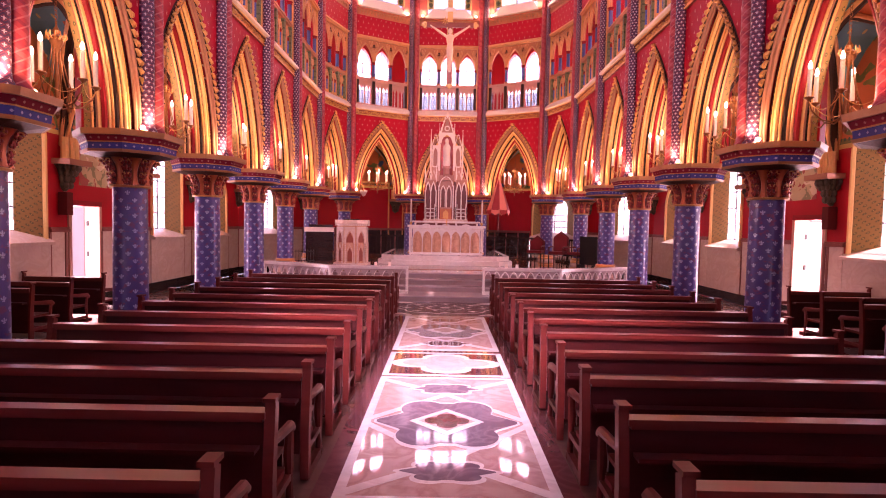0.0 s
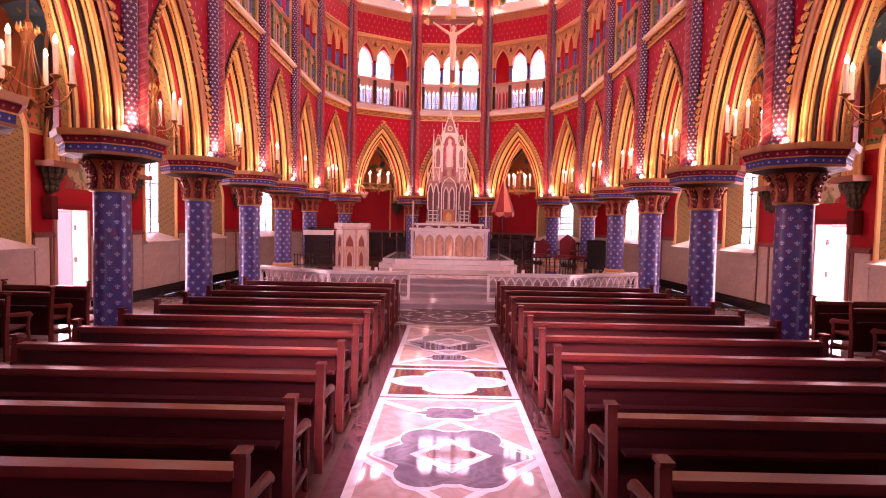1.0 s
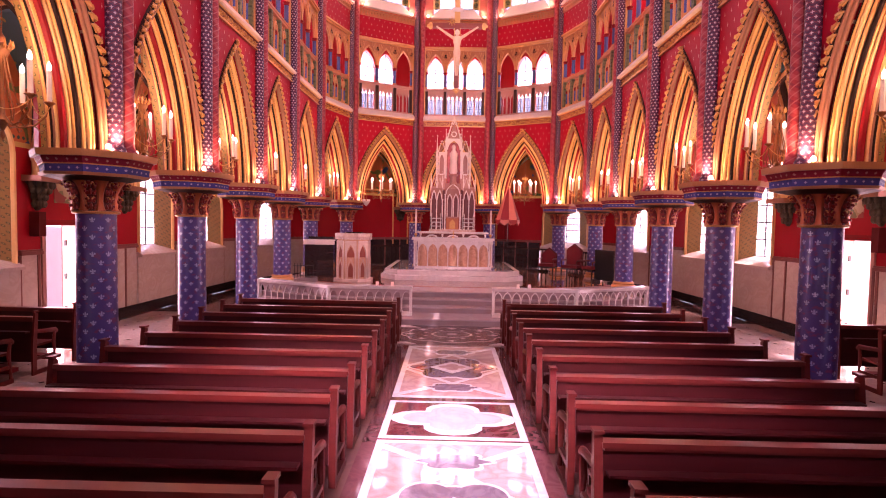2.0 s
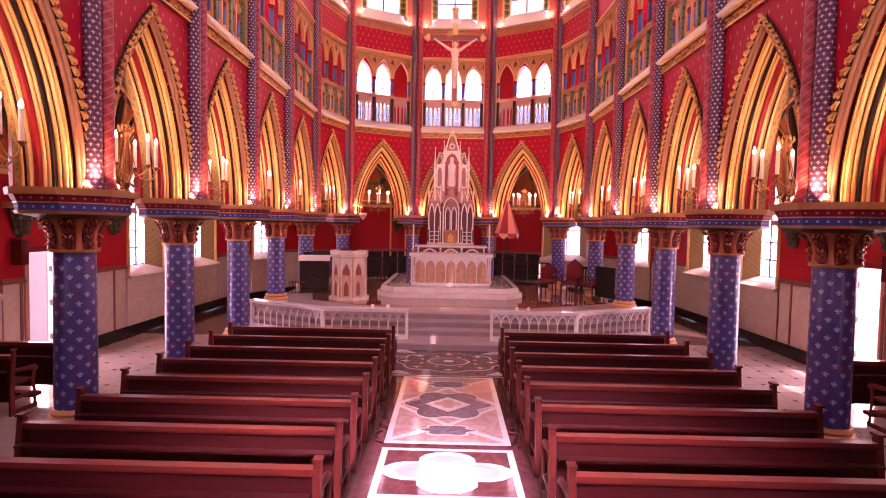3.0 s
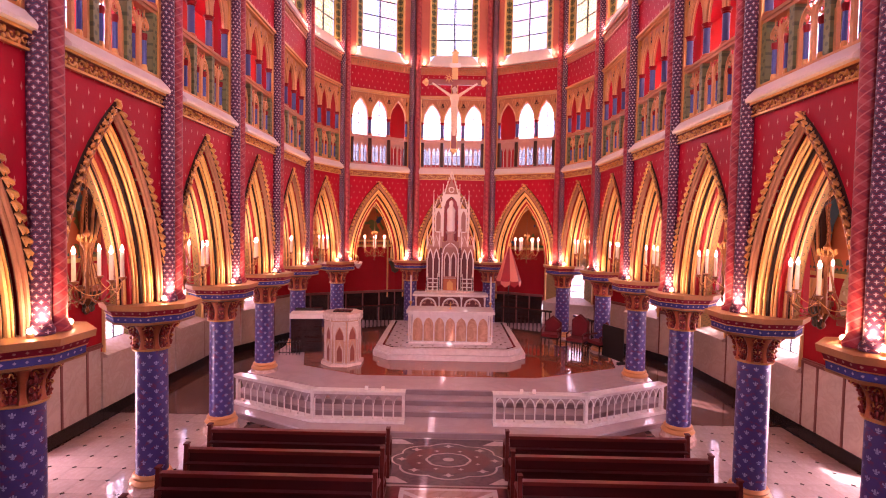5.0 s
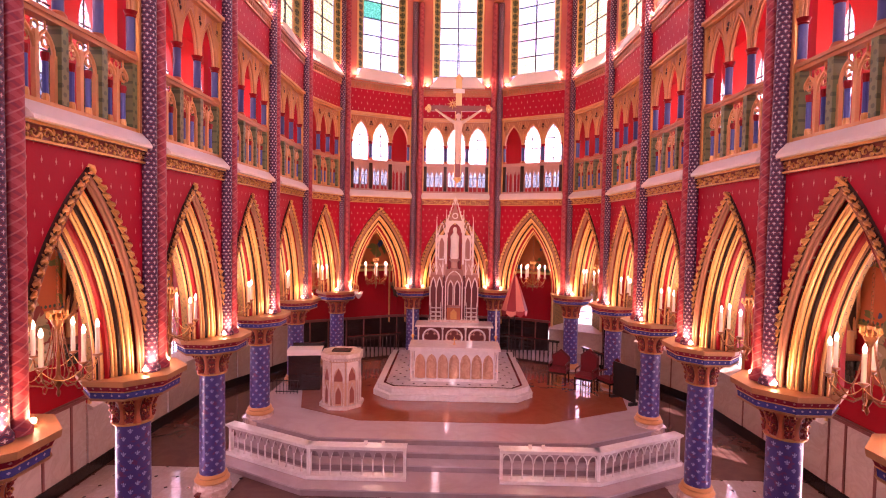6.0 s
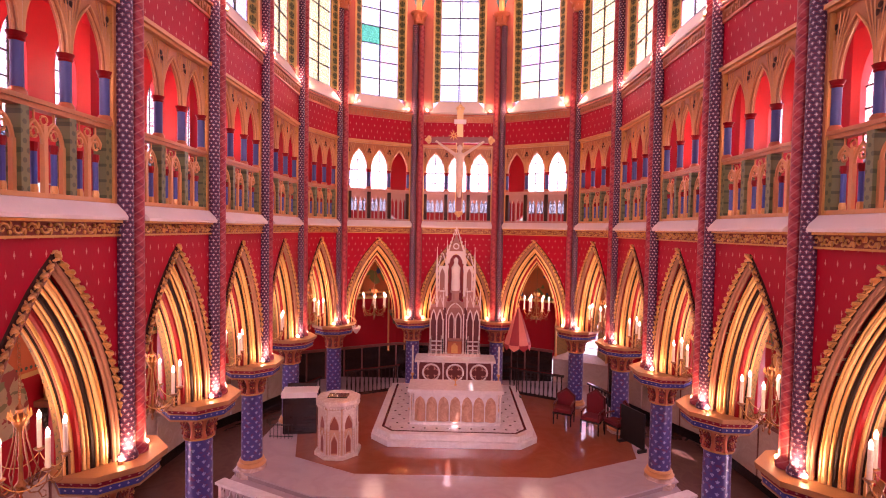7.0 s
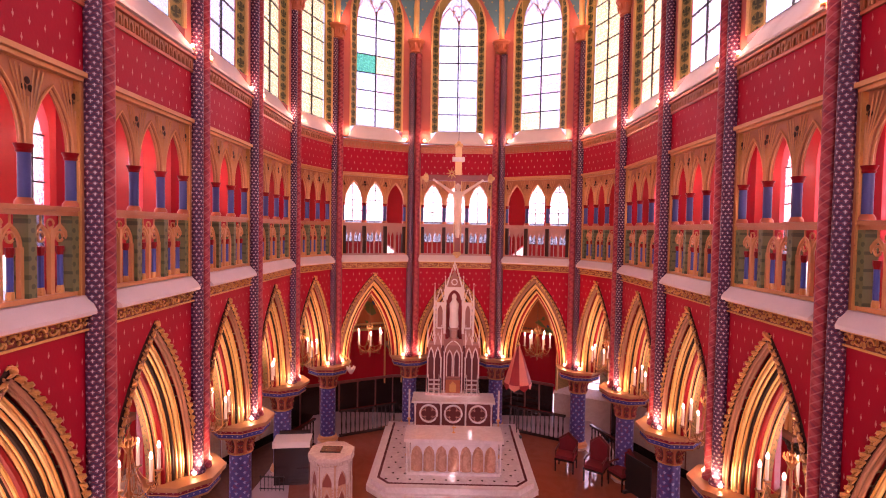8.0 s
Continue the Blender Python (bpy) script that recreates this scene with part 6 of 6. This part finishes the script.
def build_chandelier():
    """A gilded six-branched candle chandelier: a basket of scrolls under a crown, looped chains; its middle at the origin."""
    c = thing("chandelier", "gilded six-branched chandelier with lit candle bulbs", "chandelier", None, "arcade chandeliers")
    g = Geo(True)
    g.lathe([(0.006, -0.42), (0.03, -0.37), (0.012, -0.31), (0.05, -0.24), (0.07, -0.18), (0.03, -0.12), (0.022, 0.1), (0.035, 0.16), (0.02, 0.22), (0.016, 0.5), (0.05, 0.56), (0.085, 0.63), (0.075, 0.7), (0.03, 0.74), (0.05, 0.79), (0.014, 0.85), (0.01, 0.92)], 12)
    part("stem", g, CHANDELIER, c)
    g = Geo(True)
    for k in range(12):
        a = k * math.pi / 6
        g.tube([(0.085 * math.cos(a), 0.085 * math.sin(a), 0.66), (0.12 * math.cos(a), 0.12 * math.sin(a), 0.7), (0.115 * math.cos(a), 0.115 * math.sin(a), 0.77)], [0.012, 0.014, 0.004], 5)
    part("crown", g, GOLD, c, "gilded leaf crown")
    g = Geo()
    for k in range(18):
        z = 0.92 + 0.06 * k
        t = 1.5708 * (k % 2)
        g.tube([(0.018 * math.cos(t) * math.cos(q), 0.018 * math.sin(t) * math.cos(q), z + 0.036 * math.sin(q)) for q in [n * math.pi / 4 for n in range(9)]], 0.005, 4)
    part("chain", g, CHANDELIER, c)
    for k in range(6):
        a = k * math.pi / 3 + 0.26
        ca, sa = math.cos(a), math.sin(a)
        arm = part("arm", Geo(True).tube([(0.04 * ca, 0.04 * sa, -0.18), (0.16 * ca, 0.16 * sa, -0.25), (0.3 * ca, 0.3 * sa, -0.21), (0.42 * ca, 0.42 * sa, -0.08), (0.46 * ca, 0.46 * sa, 0.06)], [0.012, 0.011, 0.011, 0.01, 0.01], 6), CHANDELIER, c)
        part("arm_scroll", Geo(True).tube([(r * ca, r * sa, z) for r, z in ((0.3, -0.21), (0.36, -0.27), (0.42, -0.24), (0.42, -0.18), (0.37, -0.18))], [0.009, 0.009, 0.008, 0.007, 0.004], 5), CHANDELIER, arm)
        part("drip_pan", Geo(True).lathe([(0.012, 0.05), (0.03, 0.07), (0.068, 0.1), (0.06, 0.11), (0.025, 0.115)], 10, (0.46 * ca, 0.46 * sa, 0)), CHANDELIER, arm)
        part("candle", Geo(True).lathe([(0.03, 0.11), (0.03, 0.5)], 10, (0.46 * ca, 0.46 * sa, 0)), CANDLE, arm)
        part("candle_bulb", Geo(True).lathe([(0.012, 0.5), (0.027, 0.53), (0.022, 0.57), (0.004, 0.615)], 8, (0.46 * ca, 0.46 * sa, 0)), FLAME, arm)
        part("stay", Geo(True).tube([(0.05 * ca, 0.05 * sa, 0.6), (0.07 * ca, 0.07 * sa, 0.4), (0.13 * ca, 0.13 * sa, 0.12), (0.2 * ca, 0.2 * sa, -0.08), (0.17 * ca, 0.17 * sa, -0.2)], 0.009, 5), CHANDELIER, c)
        b0, b1 = a, a + math.pi / 3
        part("looped_chain", Geo().tube([(0.46 * ((1 - t) * math.cos(b0) + t * math.cos(b1)), 0.46 * ((1 - t) * math.sin(b0) + t * math.sin(b1)), 0.05 - 0.62 * t * (1 - t)) for t in [q / 8 for q in range(9)]], 0.006, 4), GOLD, c)
    return c


ch = None
for i, j, key, m, W in bays:
    if j >= 3 and key != "centre":
        at = m @ pose(0, 0.45, 3.93)
        if ch is None:
            ch = build_chandelier()
            ch.matrix_basis = at
        else:
            copy_thing(ch, m @ pose(0, 0.45, 3.93))
        lamp("chandelier_light", "POINT", m @ pose(0, 0.45, 4.62), 9 if j < 6 else 12 if j < 9 else 10, (1.0, 0.72, 0.46), 0.4)

# floodlights on the impost blocks and window sills
fl = None
for i in range(N):
    j = min(i, N - 1 - i)
    if j < 3:
        continue
    m = node_pose(i)
    for s in (-1, 1):
        q = m @ pose(s * 0.32, -0.1, Z_IMPOST)
        if fl is None:
            fl = thing("floodlight", "small warm floodlight on the impost block", "lamp", q, "impost floodlights")
            part("lamp_base", Geo(True).lathe([(0.04, -0.008), (0.04, 0.015), (0.02, 0.045)], 10), GILT, fl)
            part("lamp_globe", Geo(True).blob((0, 0, 0.075), 0.036, 10), BULB, fl)
        else:
            copy_thing(fl, q)
        lamp("impost_light", "SPOT", m @ pose(s * 0.27, -0.23, Z_IMPOST + 0.13, 180), 22, (1.0, 0.66, 0.29), 0.05, angle=168)
    if j < 10:
        lamp("gallery_light", "POINT", m @ pose(0, 1.4, 9.9), 17, (1.0, 0.66, 0.48), 0.15)
    for s in (-1, 1):
        copy_thing(fl, m @ pose(s * 0.36, -0.1, Z_SILL + 0.0))
        lamp("sill_light", "POINT", m @ pose(s * 0.36, -0.24, Z_SILL + 0.2), 2.4, (1.0, 0.50, 0.28), 0.05)
    if j >= 8:
        lamp("springing_light", "POINT", m @ pose(0, -0.5, 15.35), 5, (1.0, 0.58, 0.33), 0.05)

# daylight standing in the window openings
for i, j, key, m, W in bays:
    if j >= 2:
        ai = glass_half(W) - 0.02
        lamp("clerestory_daylight", "AREA", m @ pose(0, 0.45, 13.8, -90, 0, 0), 5 if j < 6 else (5 if j < 10 else 9), DAY, ai * 2, 4.9)
    if 4 <= j < 10:
        lamp("gallery_daylight", "AREA", m @ pose(0, GALLERY_DEPTH + 0.45, 9.15, -90, 0, 0), 20, DAY, 1.6, 2.8)
    if j >= 10:
        lamp("gallery_daylight", "AREA", m @ pose(0, GALLERY_DEPTH + 0.6, 9.15, -90, 0, 0), 85, DAY, W, 2.8)


# ------------------------------------------------------------------ sanctuary furniture


def build_throne(m, tall):
    """An upholstered sanctuary chair with a high back."""
    c = thing("sanctuary_chair", "dark wooden armchair upholstered in red velvet", "chair", m, "sanctuary chairs")
    h = 1.25 if tall else 1.05
    part("seat", Geo(True).box(-0.29, 0.29, -0.27, 0.25, 0.42, 0.52), VELVET, c)
    part("seat_frame", Geo().box(-0.31, 0.31, -0.29, 0.27, 0.36, 0.419), WOOD_BLACK, c)
    part("backrest", Geo().upright([(-0.26, 0.55), (0.26, 0.55), (0.26, h - 0.2), (0, h), (-0.26, h - 0.2)], 0.2, 0.26), VELVET, c)
    part("back_frame", Geo().upright([(-0.31, 0.42), (0.31, 0.42), (0.31, h - 0.17), (0, h + 0.07), (-0.31, h - 0.17)], 0.262, 0.3), WOOD_END, c)
    for x in (-0.28, 0.28):
        part("armrest", Geo(True).tube([(x, 0.24, 0.7), (x, -0.1, 0.7), (x, -0.26, 0.66)], 0.03, 6), WOOD_END, c)
        part("arm_post", Geo(True).tube([(x, -0.24, 0.42), (x, -0.24, 0.66)], 0.022, 6), WOOD_END, c)
        for y in (-0.26, 0.26):
            part("leg", Geo(True).tube([(x, y, 0.0), (x, y, 0.36)], [0.022, 0.03], 6), WOOD_BLACK, c)
    return c


build_throne(pose(4.42, 20.5, Z_S + 0.002, 0, 0, -35), True)
build_throne(pose(3.66, 21.2, Z_S + 0.002, 0, 0, -25), False)
build_throne(pose(5.1, 20.15, Z_S + 0.002, 0, 0, -65), False)

stand = thing("music_stand_board", "black panel standing beside a column", "panel", pose(5.3, 19.4, RISE * 4 + 0.002, 0, 0, -68))
part("board", Geo().box(-0.5, 0.5, -0.02, 0.02, 0.1, 1.15), IRON, stand)
part("foot", Geo().box(-0.45, -0.38, -0.15, 0.15, 0, 0.1), IRON, stand)
part("foot", Geo().box(0.38, 0.45, -0.15, 0.15, 0, 0.1), IRON, stand)

console = thing("organ_console", "black keyboard console with a white cloth on top", "organ", pose(-4.8, 20.1, Z_S + 0.002, 0, 0, 8))
part("case", Geo().box(-0.5, 0.5, -0.35, 0.35, 0.0, 1.27), WOOD_BLACK, console)
part("music_rest", Geo().box(-0.45, 0.45, 0.25, 0.3, 1.272, 1.4), WOOD_BLACK, console)
part("cloth", Geo().box(-0.54, 0.54, -0.4, 0.24, 1.272, 1.295).box(-0.54, 0.54, -0.405, -0.395, 1.13, 1.29), IVORY, console, "white cloth cover")

fence = thing("low_iron_fence", "small black iron fence panel", "fence", pose(-5.2, 19.4, RISE * 4 + 0.002))
part("top_bar", Geo().box(-0.36, 0.36, -0.012, 0.012, 0.4, 0.425), IRON, fence)
part("foot_bar", Geo().box(-0.36, 0.36, -0.012, 0.012, 0.06, 0.08), IRON, fence)
for k in range(7):
    part("bar", Geo(True).tube([(-0.33 + 0.11 * k, 0, 0), (-0.33 + 0.11 * k, 0, 0.48)], 0.009, 5), IRON, fence)

# processional canopy
um = thing("processional_umbrella", "half-open red and gold silk processional umbrella", "umbrella", pose(2.34, 23.3, Z_P - 0.17))
part("pole", Geo(True).tube([(0, 0, 0.1), (0, 0, 3.36)], 0.02, 8), WOOD_BLACK, um)
part("base", Geo(True).lathe([(0.2, 0.0), (0.2, 0.03), (0.06, 0.06), (0.025, 0.12)], 12), IRON, um)
part("finial", Geo(True).lathe([(0.02, 3.34), (0.05, 3.39), (0.02, 3.45), (0.004, 3.5)], 8), GOLD, um)
for k in range(8):
    a0, a1 = k * math.pi / 4, (k + 1) * math.pi / 4
    rows = []
    for q in range(7):
        t = q / 6
        r = 0.04 + 0.46 * t ** 0.9
        z = 3.33 - 1.33 * t
        rows += [(r * math.cos(a0), r * math.sin(a0), z), (r * 0.95 * math.cos((a0 + a1) / 2), r * 0.95 * math.sin((a0 + a1) / 2), z), (r * math.cos(a1), r * math.sin(a1), z)]
    g = Geo(True).add(rows, [(3 * q + e, 3 * q + e + 1, 3 * q + e + 4, 3 * q + e + 3) for q in range(6) for e in range(2)])
    part("gore", g, CLOTH_RED if k % 2 else CLOTH_GOLD, um)
    x0, y0, x1, y1 = 0.5 * math.cos(a0), 0.5 * math.sin(a0), 0.5 * math.cos(a1), 0.5 * math.sin(a1)
    g = Geo().add([(x0, y0, 2.02), (x1, y1, 2.02), (x1, y1, 1.9), ((x0 + x1) / 2, (y0 + y1) / 2, 1.77), (x0, y0, 1.9)], [(0, 1, 2, 3, 4)])
    part("valance", g, CLOTH_GOLD if k % 2 else CLOTH_RED, um)


def build_dark_rail(m, L):
    """A dark turned-wood parclose rail between two columns."""
    r = thing("parclose_rail", "dark turned wooden rail between columns", "railing", m, "parclose rails")
    part("top_rail", Geo().box(-L / 2, L / 2, -0.05, 0.05, 0.92, 0.99), WOOD_BLACK, r)
    part("foot_rail", Geo().box(-L / 2, L / 2, -0.04, 0.04, 0.0, 0.09), WOOD_BLACK, r)
    me = Geo(True).lathe([(0.03, 0.09), (0.018, 0.2), (0.035, 0.42), (0.018, 0.66), (0.03, 0.92)], 8).mesh("baluster", WOOD_BLACK)
    n = int(L / 0.16)
    for k in range(n):
        part("baluster", me, None, r, at=(-L / 2 + (k + 0.5) * L / n, 0, 0))
    return r


for i, j, key, m, W in bays:
    if j in (9, 10):
        build_dark_rail(m @ pose(0, 0.5, RISE * 4 + 0.002), W - 0.75)

# tall candles beside the altar
for x in (-1.4, 1.46):
    cd = thing("altar_candlestick", "slender white candle on a tall gilded stand", "candlestick", pose(x, 21.2, Z_P + 0.009), "altar candles")
    part("stand", Geo(True).lathe([(0.12, 0), (0.12, 0.03), (0.03, 0.08), (0.02, 1.1), (0.06, 1.2), (0.05, 1.23)], 10), GILT, cd)
    part("candle", Geo(True).lathe([(0.03, 1.23), (0.03, 2.15)], 8), CANDLE, cd)
mc = thing("altar_cross", "small gilded cross standing on the altar", "cross", pose(0.03, 20.3, Z_P + 0.009 + 1.112))
part("stem", Geo().box(-0.012, 0.012, -0.012, 0.012, 0.03, 0.24), GOLD, mc)
part("arms", Geo().box(-0.06, 0.06, -0.011, 0.011, 0.15, 0.172), GOLD, mc)
part("foot", Geo(True).lathe([(0.05, 0), (0.05, 0.015), (0.015, 0.03)], 10), GOLD, mc)
for x, y in ((-2.0, 15.07), (1.75, 15.07), (2.05, 15.07), (-1.6, 15.07)):
    cdd = thing("folded_card", "small white card on the rail", "card", pose(x, y, RISE + 0.781))
    part("sheet", Geo().add([(-0.04, -0.03, 0), (0.04, -0.03, 0), (0.04, 0, 0.1), (-0.04, 0, 0.1), (0.04, 0.03, 0), (-0.04, 0.03, 0)], [(0, 1, 2, 3), (3, 2, 4, 5)]), IVORY, cdd)

# loudspeakers on the aisle walls
for s in (-1, 1):
    sp = thing("loudspeaker", "narrow dark red loudspeaker on the wall", "loudspeaker", pose(s * 8.43, 11.7, 2.2, 0, 0, 90 * s))
    part("case", Geo().box(-0.09, 0.09, -0.1, 0.1, 0, 0.5), SPEAKER, sp)
    part("grille", Geo().box(-0.075, 0.075, -0.115, -0.101, 0.02, 0.48), BROWN, sp)

# ------------------------------------------------------------------ side floors: pale tiles with black insets
T = 0.5
side_floor = thing("side_floor", "pale marble tiles with small black insets", "floor", kind="structure")
c = 0.045
tile_me = Geo().slab([(-T / 2 + c, -T / 2 + 0.003), (T / 2 - c, -T / 2 + 0.003), (T / 2 - 0.003, -T / 2 + c), (T / 2 - 0.003, T / 2 - c), (T / 2 - c, T / 2 - 0.003), (-T / 2 + c, T / 2 - 0.003), (-T / 2 + 0.003, T / 2 - c), (-T / 2 + 0.003, -T / 2 + c)], -0.012, 0.0).mesh("tile", FLOOR_TILE)
dots = Geo()
# tiles stop near y 16; the darkened base floor beyond gives the dimness
for s in (-1, 1):
    for a in range(7):
        for b in range(17):
            x, y = s * (5.2 + T * a), 7.5 + T * b
            part("tile", tile_me, None, side_floor, at=(x, y, 0))
            dots.slab(poly(DIAMOND, x + T / 2, y + T / 2, c + 0.004, c + 0.004), -0.012, -0.001)
tagged(part("black_inset_tiles", dots, FLOOR_DARK, side_floor), kind="stuff")

hl = thing("sanctuary_lamp", "pale hanging votive lamp on a wall bracket", "lamp", pose(-3.5, 22.3, 3.45))
part("bracket", Geo(True).tube([(0, 0, 0.3), (-0.25, 0.2, 0.42), (-0.66, 0.56, 0.42)], 0.014, 6), GOLD, hl)
part("chain", Geo().tube([(0, 0, 0.3), (0, 0, 0.06)], 0.006, 4), GOLD, hl)
part("bowl", Geo(True).lathe([(0.01, -0.16), (0.06, -0.12), (0.12, -0.02), (0.15, 0.02), (0.14, 0.04), (0.03, 0.05)], 12), SILVER, hl)
for k in range(6):
    part("glass_cup", Geo(True).lathe([(0.02, 0.04), (0.03, 0.1), (0.025, 0.11)], 8, (0.13 * math.cos(k * 1.047), 0.13 * math.sin(k * 1.047), 0)), IVORY, hl)
